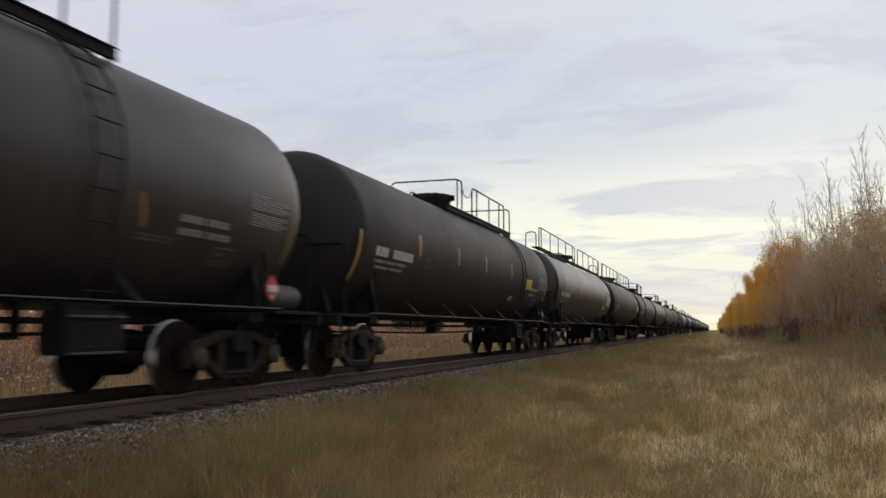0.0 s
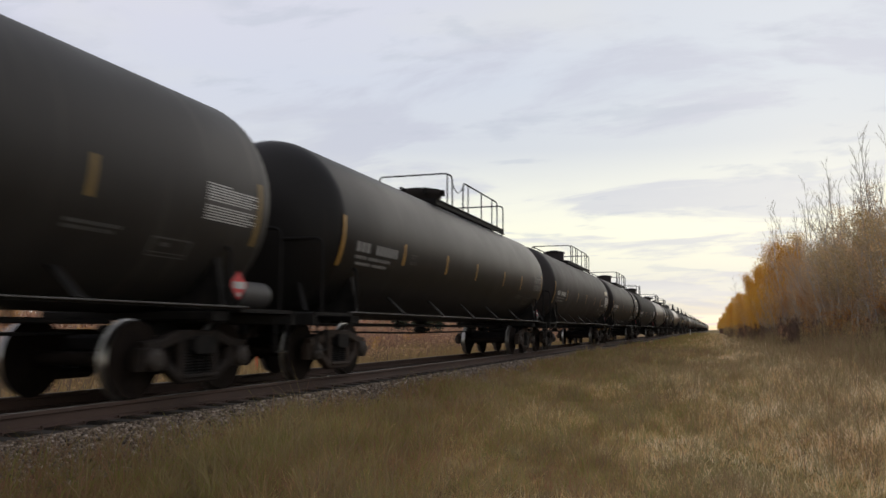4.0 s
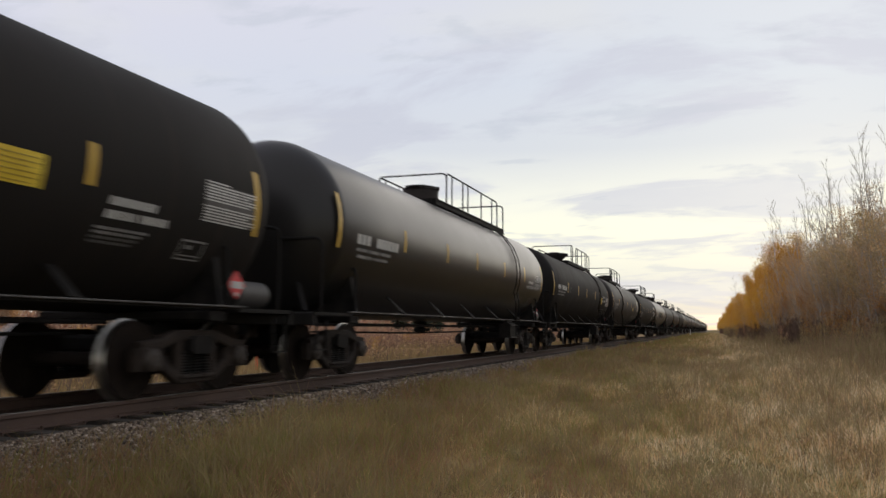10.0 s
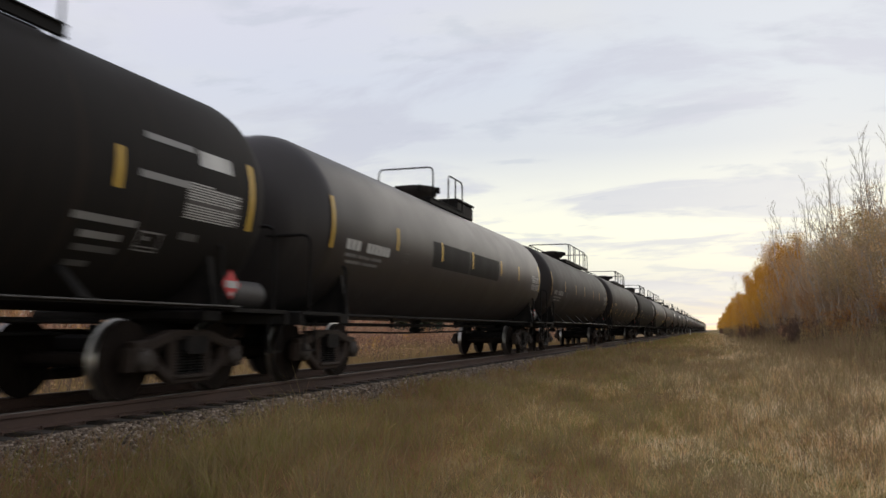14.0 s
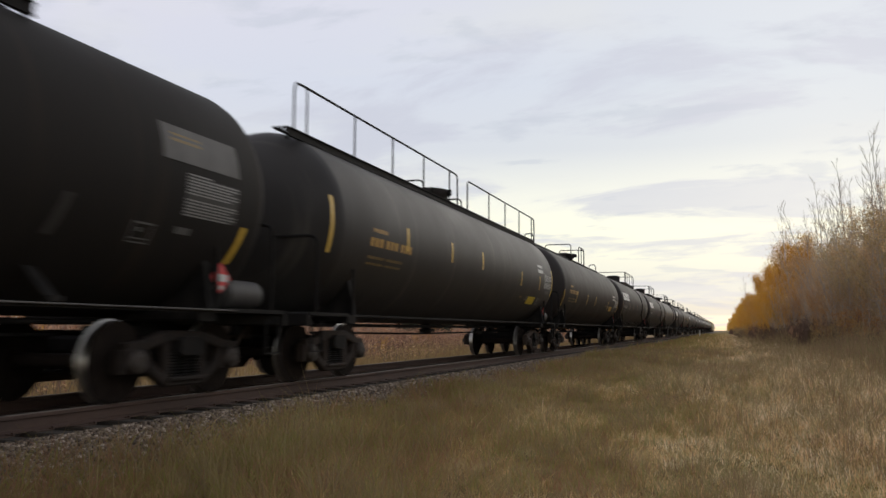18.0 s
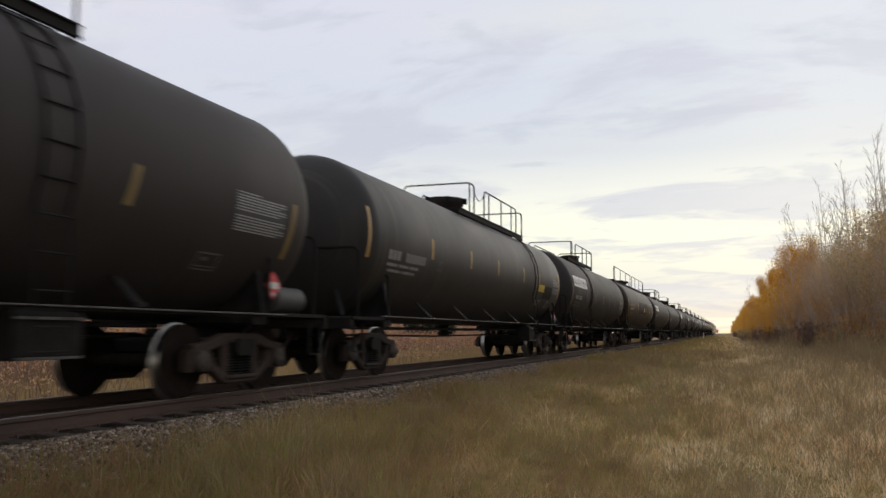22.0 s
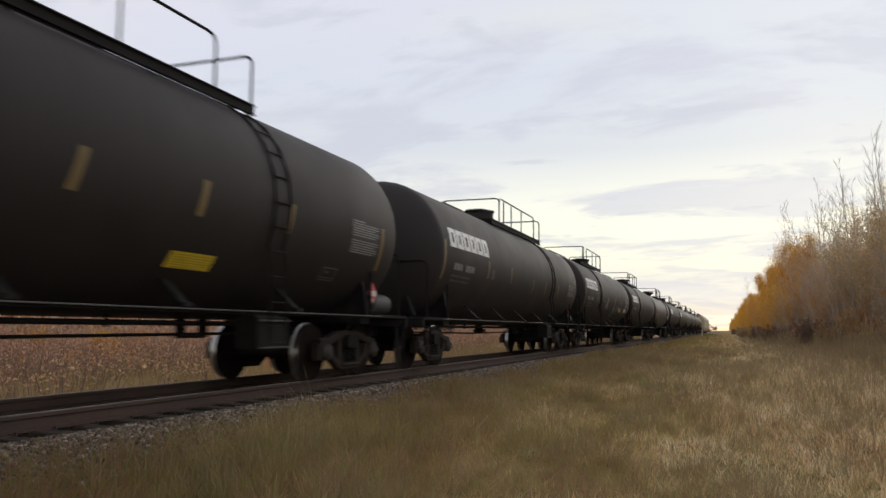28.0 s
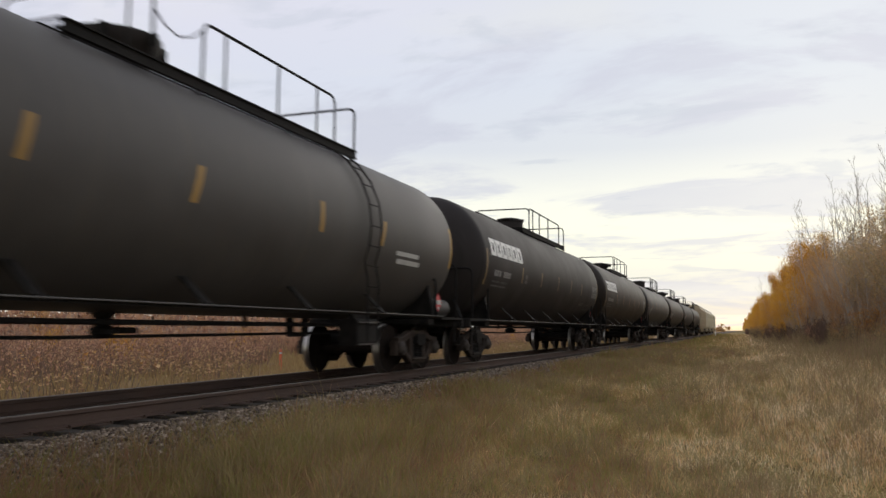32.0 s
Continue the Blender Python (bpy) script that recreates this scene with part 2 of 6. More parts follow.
M["stone"] = material("crushed_stone", [(0.060, 0.041, 0.028), (0.12, 0.086, 0.060), (0.18, 0.133, 0.096), (0.24, 0.182, 0.136), (0.42, 0.34, 0.27)], 0.9, 0, 5, 5, 0.4, 60, per_island=0.8)
M["soil"] = material("autumn_turf", [(0.12, 0.080, 0.036), (0.22, 0.150, 0.064), (0.34, 0.245, 0.11)], 0.95, 0, 1.6, 10, 0.8, 18, spec=0.05,
                     big=[(0.11, (0.13, 0.12, 0.036), 0.48, 0.7), (0.3, (0.30, 0.22, 0.10), 0.54, 0.75), (0.45, (0.17, 0.095, 0.055), 0.58, 0.78)])
M["field"] = material("dry_field", [(0.19, 0.125, 0.062), (0.29, 0.20, 0.10)], 0.95, 0, 0.8, 9, 0.8, 12, spec=0.05, big=[(0.2, (0.22, 0.135, 0.085), 0.5, 0.7)])
M["bark"] = material("pale_aspen_bark", [(0.27, 0.235, 0.195), (0.42, 0.375, 0.32), (0.56, 0.51, 0.44)], 0.85, 0, 3, 7, 0.3, 30, per_object=0.3, stretch=(1, 1, 0.4))
M["twig"] = material("grey_brown_twigs", [(0.10, 0.075, 0.06), (0.19, 0.15, 0.125)], 0.9, 0, 4, 5, per_object=0.3)
M["olive_leaf"] = material("dull_olive_brown_leaves", [(0.32, 0.235, 0.112), (0.48, 0.360, 0.172), (0.60, 0.450, 0.225)], 0.8, 0, 3, 4, per_island=0.9, through_light=0.65)
M["orange_leaf"] = material("faded_orange_leaves", [(0.36, 0.17, 0.05), (0.56, 0.28, 0.08), (0.66, 0.38, 0.13)], 0.75, 0, 3, 4, per_island=0.9, through_light=0.5)
M["dark_brown_leaf"] = material("dark_grey_brown_leaves", [(0.085, 0.055, 0.042), (0.15, 0.098, 0.070), (0.22, 0.15, 0.10)], 0.8, 0, 3, 4, per_island=0.9, through_light=0.3)
M["sapling_twig"] = material("warm_brown_sapling_stems", [(0.38, 0.285, 0.195), (0.56, 0.44, 0.32)], 0.9, 0, 3, 5, per_island=0.6)
M["gold"] = material("golden_autumn_leaves", [(0.52, 0.25, 0.03), (0.70, 0.38, 0.05), (0.82, 0.50, 0.10)], 0.7, 0, 3, 4, per_island=0.9, through_light=0.55)
M["rust_leaf"] = material("withered_brown_leaves", [(0.46, 0.290, 0.145), (0.68, 0.450, 0.225), (0.78, 0.56, 0.31)], 0.75, 0, 3, 4, per_island=0.9, through_light=0.7)
M["field_leaf"] = material("dull_red_brown_leaves", [(0.33, 0.175, 0.115), (0.54, 0.30, 0.19), (0.68, 0.43, 0.25)], 0.8, 0, 3, 4, per_island=0.9, through_light=0.35)
M["logo_white"] = material("clean_white_paint", [(0.66, 0.65, 0.62), (0.80, 0.79, 0.76)], 0.55, 0, 3, 7, big=[(3.0, (0.48, 0.47, 0.45), 0.56, 0.85)])
M["red_twig"] = material("reddish_shrub_stems", [(0.15, 0.088, 0.066), (0.28, 0.175, 0.125)], 0.9, 0, 3, 5, per_object=0.5)
M["dark_leaf"] = material("dark_spruce_needles", [(0.018, 0.026, 0.014), (0.045, 0.055, 0.028)], 0.8, 0, 4, 4, per_island=0.8)
M["post_orange"] = material("orange_marker_plastic", [(0.60, 0.12, 0.05), (0.72, 0.18, 0.08)], 0.6, 0, 4, 4)
M["post_white"] = material("white_marker_paint", [(0.62, 0.62, 0.60), (0.78, 0.78, 0.75)], 0.6, 0, 4, 4)


def grass_material(name, tones, green=0.25):
    """Blades whose colour changes from patch to patch on the ground and from blade to blade."""
    m = bpy.data.materials.new(name)
    m.use_nodes = True
    n, link = m.node_tree.nodes, m.node_tree.links.new
    b = n["Principled BSDF"]
    co, geo = n.new("ShaderNodeTexCoord"), n.new("ShaderNodeNewGeometry")
    a, c = n.new("ShaderNodeTexNoise"), n.new("ShaderNodeTexNoise")
    a.inputs["Scale"].default_value, a.inputs["Detail"].default_value = 0.50, 6
    c.inputs["Scale"].default_value, c.inputs["Detail"].default_value = 4.2, 6
    for q, long in ((a, 0.45), (c, 0.6)):      # patches drawn out along the line
        mp = n.new("ShaderNodeMapping")
        mp.inputs["Scale"].default_value = (1.0, long, 1.0)
        link(co.outputs["Object"], mp.inputs[0])
        link(mp.outputs[0], q.inputs["Vector"])
    def madd(src, k, off):
        q = n.new("ShaderNodeMath")
        q.operation = "MULTIPLY_ADD"
        link(src, q.inputs[0])
        q.inputs[1].default_value = k
        if isinstance(off, float):
            q.inputs[2].default_value = off
        else:
            link(off, q.inputs[2])
        return q.outputs[0]

    sep, across = n.new("ShaderNodeSeparateXYZ"), n.new("ShaderNodeMapRange")
    link(co.outputs["Object"], sep.inputs[0])
    link(sep.outputs[0], across.inputs[0])      # tones run from dark by the ballast's foot to straw further off
    across.inputs["From Min"].default_value, across.inputs["From Max"].default_value = -5.0, 2.5
    across.inputs["To Min"].default_value, across.inputs["To Max"].default_value = -0.33, 0.25
    weedy = n.new("ShaderNodeMapRange")         # and darker again among the weeds before the wood
    link(sep.outputs[0], weedy.inputs[0])
    weedy.inputs["From Min"].default_value, weedy.inputs["From Max"].default_value = 1.6, 4.6
    weedy.inputs["To Min"].default_value, weedy.inputs["To Max"].default_value = 0.0, -0.34
    total = madd(a.outputs[0], 1.6, -0.80 + 0.5)
    total = madd(c.outputs[0], 1.5, madd(total, 1.0, -0.67))
    total = madd(geo.outputs["Random Per Island"], 0.60, madd(total, 1.0, -0.30))
    total = madd(weedy.outputs[0], 1.0, total)
    mx = n.new("ShaderNodeMath")
    link(total, mx.inputs[0])
    link(across.outputs[0], mx.inputs[1])
    ramp = n.new("ShaderNodeValToRGB")
    link(mx.outputs[0], ramp.inputs[0])
    els = ramp.color_ramp.elements
    els[0].position, els[0].color = 0.10, (*tones[0], 1)
    els[1].position, els[1].color = 0.90, (*tones[-1], 1)
    for i, t in enumerate(tones[1:-1]):
        els.new(0.10 + 0.80 * (i + 1) / (len(tones) - 1)).color = (*t, 1)
    # still-green patches between the dry grass, most of them towards the ballast
    g, gr, sh = n.new("ShaderNodeTexNoise"), n.new("ShaderNodeMapRange"), n.new("ShaderNodeMapRange")
    g.inputs["Scale"].default_value, g.inputs["Detail"].default_value = 1.0, 8
    g.inputs["Roughness"].default_value = 0.72
    mg = n.new("ShaderNodeMapping")
    mg.inputs["Location"].default_value, mg.inputs["Scale"].default_value = (11.0, 4.0, 0.0), (1.0, 0.4, 1.0)
    link(co.outputs["Object"], mg.inputs[0])
    link(mg.outputs[0], g.inputs["Vector"])
    link(sep.outputs[0], sh.inputs[0])
    sh.inputs["From Min"].default_value, sh.inputs["From Max"].default_value = -4.0, 2.0
    sh.inputs["To Min"].default_value, sh.inputs["To Max"].default_value = 0.15, -0.07
    link(madd(sh.outputs[0], 1.0, madd(geo.outputs["Random Per Island"], 0.40, madd(g.outputs[0], 1.0, -0.20))), gr.inputs[0])
    gr.inputs["From Min"].default_value, gr.inputs["From Max"].default_value = 0.53, 0.68
    gr.inputs["To Max"].default_value = green
    mixed = n.new("ShaderNodeMix")
    mixed.data_type = "RGBA"
    link(gr.outputs[0], mixed.inputs[0])
    link(ramp.outputs[0], mixed.inputs[6])
    mixed.inputs[7].default_value = (0.190, 0.200, 0.048, 1)
    link(mixed.outputs[2], b.inputs["Base Color"])
    b.inputs["Roughness"].default_value = 0.8
    b.inputs["Specular IOR Level"].default_value = 0.2
    let_light_through(m, mixed.outputs[2], 0.5)
    return m


M["grass"] = grass_material("autumn_grass_blades", [(0.33, 0.180, 0.108), (0.25, 0.200, 0.078), (0.48, 0.275, 0.145), (0.37, 0.285, 0.110), (0.66, 0.415, 0.215), (0.82, 0.565, 0.315), (0.62, 0.485, 0.23), (0.96, 0.72, 0.45), (0.98, 0.80, 0.56)], 0.80)
M["grass_dry"] = grass_material("dry_field_grass", [(0.34, 0.22, 0.115), (0.46, 0.33, 0.165), (0.30, 0.175, 0.105), (0.54, 0.41, 0.22)])
M["weed"] = grass_material("withered_weeds", [(0.25, 0.178, 0.108), (0.38, 0.275, 0.152), (0.32, 0.205, 0.135), (0.26, 0.225, 0.105), (0.47, 0.355, 0.21)])
M["russet"] = grass_material("russet_grass", [(0.25, 0.135, 0.085), (0.40, 0.225, 0.130), (0.27, 0.215, 0.080), (0.49, 0.305, 0.165), (0.62, 0.45, 0.26)])


# ------------------------------------------------------------------ mesh helpers
class Geo:
    """Collects the vertices and faces of one mesh; mats holds a material slot for each face."""

    def __init__(self):
        self.v, self.f, self.m, self.slot = [], [], [], 0

    def add(self, verts, faces):
        b = len(self.v)
        self.v += [tuple(p) for p in verts]
        self.f += [tuple(i + b for i in f) for f in faces]
        self.m += [self.slot] * len(faces)
        return self

    def box(self, c, s, bevel=0.0, turn=None):
        """A box with centre c and size s; bevel cuts its long edges."""
        hx, hy, hz = s[0] / 2, s[1] / 2, s[2] / 2
        ax = max(range(3), key=lambda i: s[i])
        o = [i for i in range(3) if i != ax]
        h = (hx, hy, hz)
        w, t = h[o[0]], h[o[1]]
        k = min(bevel, w * 0.6, t * 0.6)
        ring = [(-w, -t), (w, -t), (w, t), (-w, t)] if k <= 0 else [(-w + k, -t), (w - k, -t), (w, -t + k), (w, t - k), (w - k, t), (-w + k, t), (-w, t - k), (-w, -t + k)]
        vs = []
        for e in (-h[ax], h[ax]):
            for p, q in ring:
                a = [0, 0, 0]
                a[ax], a[o[0]], a[o[1]] = e, p, q
                vs.append(Vector(a))
        if turn is not None:
            vs = [turn @ v for v in vs]
        vs = [v + Vector(c) for v in vs]
        n = len(ring)
        fs = [[i, (i + 1) % n, n + (i + 1) % n, n + i] for i in range(n)] + [list(range(n))[::-1], list(range(n, 2 * n))]
        if ax == 1:
            fs = [f[::-1] for f in fs]
        return self.add(vs, fs)

    def beam(self, p0, p1, w, h, bevel=0.0, up=(0, 0, 1)):
        """A box of section w x h that runs from p0 to p1."""
        p0, p1 = Vector(p0), Vector(p1)
        d = p1 - p0
        y = d.normalized()
        x = y.cross(Vector(up))
        x = x.normalized() if x.length > 1e-4 else Vector((1, 0, 0))
        z = x.cross(y)
        turn = Matrix((x, y, z)).transposed()
        return self.box((p0 + p1) / 2, (w, max(d.length, w * 1.001, h * 1.001), h), bevel, turn)

    def tube(self, pts, r, n=6, cap=True):
        """A round bar along the points; r is one radius or one for each point."""
        pts = [Vector(p) for p in pts]
        rs = r if isinstance(r, (list, tuple)) else [r] * len(pts)
        vs, prev = [], None
        for i, p in enumerate(pts):
            d = (pts[min(i + 1, len(pts) - 1)] - pts[max(i - 1, 0)]).normalized()
            a = prev if prev is not None else (Vector((0, 0, 1)) if abs(d.z) < 0.9 else Vector((1, 0, 0)))
            x = (a - d * a.dot(d)).normalized()
            prev = x
            y = d.cross(x)
            vs += [p + (x * math.cos(2 * math.pi * k / n) + y * math.sin(2 * math.pi * k / n)) * rs[i] for k in range(n)]
        fs = [[i * n + k, i * n + (k + 1) % n, (i + 1) * n + (k + 1) % n, (i + 1) * n + k] for i in range(len(pts) - 1) for k in range(n)]
        if cap:
            fs += [list(range(n))[::-1], list(range((len(pts) - 1) * n, len(pts) * n))]
        return self.add(vs, fs)

    def lathe(self, prof, n=24, axis="z", c=(0, 0, 0)):
        """Turns the profile of (along, radius) about an axis through c."""
        vs = []
        for a, r in prof:
            for k in range(n):
                p, q = r * math.cos(2 * math.pi * k / n), r * math.sin(2 * math.pi * k / n)
                vs.append(Vector(c) + Vector({"z": (p, q, a), "y": (q, a, p), "x": (a, p, q)}[axis]))
        fs = [[i * n + k, i * n + (k + 1) % n, (i + 1) * n + (k + 1) % n, (i + 1) * n + k] for i in range(len(prof) - 1) for k in range(n)]
        if prof[0][1] > 0.02:
            fs.append(list(range(n))[::-1])
        if prof[-1][1] > 0.02:
            fs.append(list(range((len(prof) - 1) * n, len(prof) * n)))
        return self.add(vs, fs)

    def mesh(self, name, mats, smooth=True, angle=40):
        me = bpy.data.meshes.new(name)
        me.from_pydata(self.v, [], self.f)
        for m in mats if isinstance(mats, (list, tuple)) else [mats]:
            me.materials.append(m)
        if max(self.m, default=0):
            me.polygons.foreach_set("material_index", self.m)
        if smooth:
            me.polygons.foreach_set("use_smooth", [True] * len(me.polygons))
            me.set_sharp_from_angle(angle=radians(angle))
        return me


def part(name, mesh, parent, at=None, label=""):
    """Links one mesh as a part under a thing or under a part, at a pose in its parent's space."""
    ob = new(name, mesh)
    ob.parent = parent
    if at is not None:
        ob.matrix_basis = at
    return tagged(ob, label)


def thing(name, label, category, group="", kind="", at=None, mesh=None):
    ob = new(name, mesh)
    if at is not None:
        ob.matrix_basis = at
    return tagged(ob, label, category, group, kind)


def bulk_mesh(name, verts, faces, mat):
    """A large mesh from arrays: faces all with the same number of corners."""
    me = bpy.data.meshes.new(name)
    nv, nf, k = len(verts), len(faces), faces.shape[1]
    me.vertices.add(nv)
    me.vertices.foreach_set("co", np.ascontiguousarray(verts, dtype=np.float32).ravel())
    me.loops.add(nf * k)
    me.loops.foreach_set("vertex_index", np.ascontiguousarray(faces, dtype=np.int32).ravel())
    me.polygons.add(nf)
    me.polygons.foreach_set("loop_start", np.arange(0, nf * k, k, dtype=np.int32))
    me.update(calc_edges=True)
    me.materials.append(mat)
    return me


# ------------------------------------------------------------------ ground and track
TRACK_X = -7.203
rng = np.random.default_rng(7)


def ground_z(x, y):
    """Height of the turf: bank beside the track, a low rise towards the wood, the field beyond the rails."""
    x, y = np.asarray(x, float), np.asarray(y, float)
    u = x - TRACK_X
    side = np.interp(u, [-400, -40, -12, -3.0, -2.0, -1.5, 1.45, 1.9, 2.8, 8.5, 11, 13.2, 18, 60, 400],
                     [-1.2, -0.75, -0.60, -0.55, -0.34, -0.36, -0.36, -0.30, -0.40, -0.40, -0.20, 0.12, 0.40, 0.9, 1.2])
    near = np.clip((np.abs(u) - 1.9) / 1.5, 0, 1)
    bumps = 0.05 * np.sin(x * 0.9 + 1.3 * np.sin(y * 0.31)) * np.cos(y * 0.57 + 0.6 * np.sin(x * 0.5)) + 0.03 * np.sin(x * 2.3 + y * 1.7)
    return side + near * bumps * np.clip(40 / (np.abs(y) + 1), 0.1, 1)


def make_ground():
    xs = np.unique(np.concatenate([np.linspace(-2600, -120, 12), np.linspace(-120, -20, 26), np.linspace(-20, 20, 90), np.linspace(20, 120, 26), np.linspace(120, 2600, 12)]))
    ys = np.unique(np.concatenate([np.linspace(-300, -12, 12), np.linspace(-12, 60, 130), np.linspace(60, 400, 60), np.linspace(400, 3600, 20)]))
    gx, gy = np.meshgrid(xs, ys)
    v = np.stack([gx.ravel(), gy.ravel(), ground_z(gx, gy).ravel()], 1)
    nx = len(xs)
    i = (np.arange(len(ys) - 1)[:, None] * nx + np.arange(nx - 1)[None]).ravel()
    f = np.stack([i, i + 1, i + 1 + nx, i + nx], 1)
    me = bulk_mesh("ground", v, f, M["soil"])
    me.materials.append(M["field"])
    left = v[f[:, 0], 0] < TRACK_X - 1.4
    me.polygons.foreach_set("material_index", left.astype(np.int32))
    me.polygons.foreach_set("use_smooth", [True] * len(me.polygons))
    thing("ground", "uneven autumn turf and dry field along the railway", "ground", kind="structure", mesh=me)


make_ground()


def make_track():
    bed = Geo()
    prof = [(-2.0, -0.45), (-1.62, -0.26), (-1.2, -0.225), (0.7, -0.235), (1.0, -0.250), (1.12, -0.205), (1.34, -0.185), (1.65, -0.23), (2.05, -0.30), (2.4, -0.45)]
    ys = [-60 + 2.0 * i for i in range(111)] + [180 + 40 * i for i in range(1, 50)]
    vs = [(TRACK_X + u, y, z) for y in ys for u, z in prof]
    n = len(prof)
    bed.add(vs, [[j * n + i, j * n + i + 1, (j + 1) * n + i + 1, (j + 1) * n + i] for j in range(len(ys) - 1) for i in range(n - 1)])
    thing("track_bed", "grey crushed-stone ballast bed under the rails", "ballast", kind="structure", mesh=bed.mesh("track_bed", M["ballast"], angle=80))

    track = thing("railway_track", "single railway track of rusty rails on dark wooden ties", "railway track", kind="structure", at=pose(TRACK_X, 0, 0))
    for s in (-1, 1):
        g = Geo()
        half = [(-0.073, -0.172), (-0.073, -0.160), (-0.012, -0.140), (-0.010, -0.052), (-0.036, -0.042), (-0.036, -0.008), (-0.028, 0.0)]
        ring = half + [(-u, z) for u, z in reversed(half)]
        n = len(ring)
        ends = [-60, 0, 30, 90, 200, 500, 1500]
        g.v = [(u, y, z) for y in ends for u, z in ring]
        for j in range(len(ends) - 1):
            for i in range(n):
                g.f.append((j * n + i, j * n + (i + 1) % n, (j + 1) * n + (i + 1) % n, (j + 1) * n + i))
                g.m.append(1 if i in (5, 6, 7) else 0)
        part("rail", g.mesh("rail", [M["rail"], M["railhead"]], smooth=False), track, pose(s * 0.753, 0, 0))
    ties = [Geo().box((0, 0, 0), (2.59, 0.225, 0.18), 0.012).mesh("tie", M["tie"], False) for _ in range(1)]
    plate = Geo().box((0, 0, 0), (0.36, 0.19, 0.02), 0.005).mesh("tie_plate", M["rail"], False)
    anchor = Geo().box((0, 0, 0), (0.10, 0.03, 0.06), 0.005).box((0.05, 0, 0.03), (0.03, 0.02, 0.03)).mesh("rail_anchor", M["rail"], False)
    for i in range(200):
        y = 1.0 + 0.52 * i
        t = part("tie", ties[0], track, pose(random.uniform(-0.03, 0.03), y + random.uniform(-0.02, 0.02), -0.268 + random.uniform(-0.008, 0.006), 0, 0, random.uniform(-0.8, 0.8)))
        if i < 60:
            part("tie_plate", plate, t, pose(0.753, 0, 0.0885))
            part("rail_anchor", anchor, t, pose(0.84, 0.14, 0.075))
    rest = Geo()
    for i in range(300):
        rest.box((0, 105.3 + 0.52 * i, -0.268), (2.59, 0.225, 0.18))
    for i in range(60):
        rest.box((0, 0.48 - 0.52 * i, -0.268), (2.59, 0.225, 0.18))
    tagged(part("distant_ties", rest.mesh("distant_ties", M["tie"], False), track), kind="stuff")


make_track()


def scatter_stones():
    """Loose ballast on the shoulders, small broken stones."""
    n = 60000
    y = 3 + 42 * rng.random(n) ** 1.6
    u = np.where(rng.random(n) < 0.82, 1.04 + 1.5 * rng.random(n) ** 1.2, rng.uniform(-2.0, 0.7, n))
    z = np.interp(np.abs(u), [0, 0.7, 1.0, 1.12, 1.34, 1.65, 2.0, 2.4], [-0.235, -0.24, -0.25, -0.205, -0.185, -0.225, -0.285, -0.36])
    r = (0.006 + 0.014 * rng.random(n) ** 1.8) * (1 + y / 45)
    cube = np.array([[-1, -1, -1], [1, -1, -1], [1, 1, -1], [-1, 1, -1], [-1, -1, 1], [1, -1, 1], [1, 1, 1], [-1, 1, 1]], float)
    faces = np.array([[0, 3, 2, 1], [4, 5, 6, 7], [0, 1, 5, 4], [1, 2, 6, 5], [2, 3, 7, 6], [3, 0, 4, 7]])
    p = cube[None] * rng.uniform(0.45, 1.0, (n, 8, 3)) * r[:, None, None]
    a = rng.uniform(0, 6.28, n)
    c, s = np.cos(a)[:, None], np.sin(a)[:, None]
    q = np.stack([p[..., 0] * c - p[..., 1] * s, p[..., 0] * s + p[..., 1] * c, p[..., 2]], -1)
    q += np.stack([TRACK_X + u, y, z + r * 0.3], 1)[:, None]
    f = (faces[None] + 8 * np.arange(n)[:, None, None]).reshape(-1, 4)
    thing("ballast_stones", "loose grey crushed stones beside the rails", "stones", kind="stuff", mesh=bulk_mesh("ballast_stones", q.reshape(-1, 3), f, M["stone"]))


scatter_stones()


def blades(name, label, n, pick, height, width, mat, lean=0.6):
    """Grass: bent blades of two parts each, scattered by pick(n) -> x, y."""
    x, y = pick(n)
    n = len(x)
    z = ground_z(x, y)
    tall = np.sin(x * 0.8 + 2 * np.sin(y * 0.23)) * np.sin(y * 0.5 + 1.1) + 0.5 * np.sin(x * 2.1 + y * 1.3)
    tuft = np.sin(x * 8.3 + 1.9 * np.sin(y * 3.1)) * np.sin(y * 6.1 + 2.3 * np.sin(x * 2.7)) + 0.6 * np.sin(x * 17 + y * 11 + 2 * np.sin(y * 5))
    dist = np.hypot(x, y)
    h = height * rng.uniform(0.3, 1.2, n) * (0.88 + 0.36 * tall) * (1.0 + 0.42 * tuft)
    w = width * (0.7 + dist / 11.0) * rng.uniform(0.5, 1.4, n)
    a = rng.uniform(-0.9, 0.9, n)
    ca, sa = np.cos(a), np.sin(a)
    la, lm = rng.uniform(0, 6.28, n), lean * rng.random(n) ** 0.7 * h
    lx, ly = np.cos(la) * lm, np.sin(la) * lm
    base = np.stack([x, y, z - 0.02], 1)
    side = np.stack([ca * w, sa * w, np.zeros(n)], 1)
    mid = base + np.stack([lx * 0.35, ly * 0.35, h * 0.58], 1)
    tip = base + np.stack([lx, ly, h], 1)
    v = np.stack([base - side, base + side, mid + side * 0.75, mid - side * 0.75, tip], 1).reshape(-1, 3)
    i = 5 * np.arange(n)
    f = np.concatenate([np.stack([i, i + 1, i + 2], 1), np.stack([i, i + 2, i + 3], 1), np.stack([i + 3, i + 2, i + 4], 1)])
    thing(name, label, "grass", kind="stuff", mesh=bulk_mesh(name, v, f, mat))


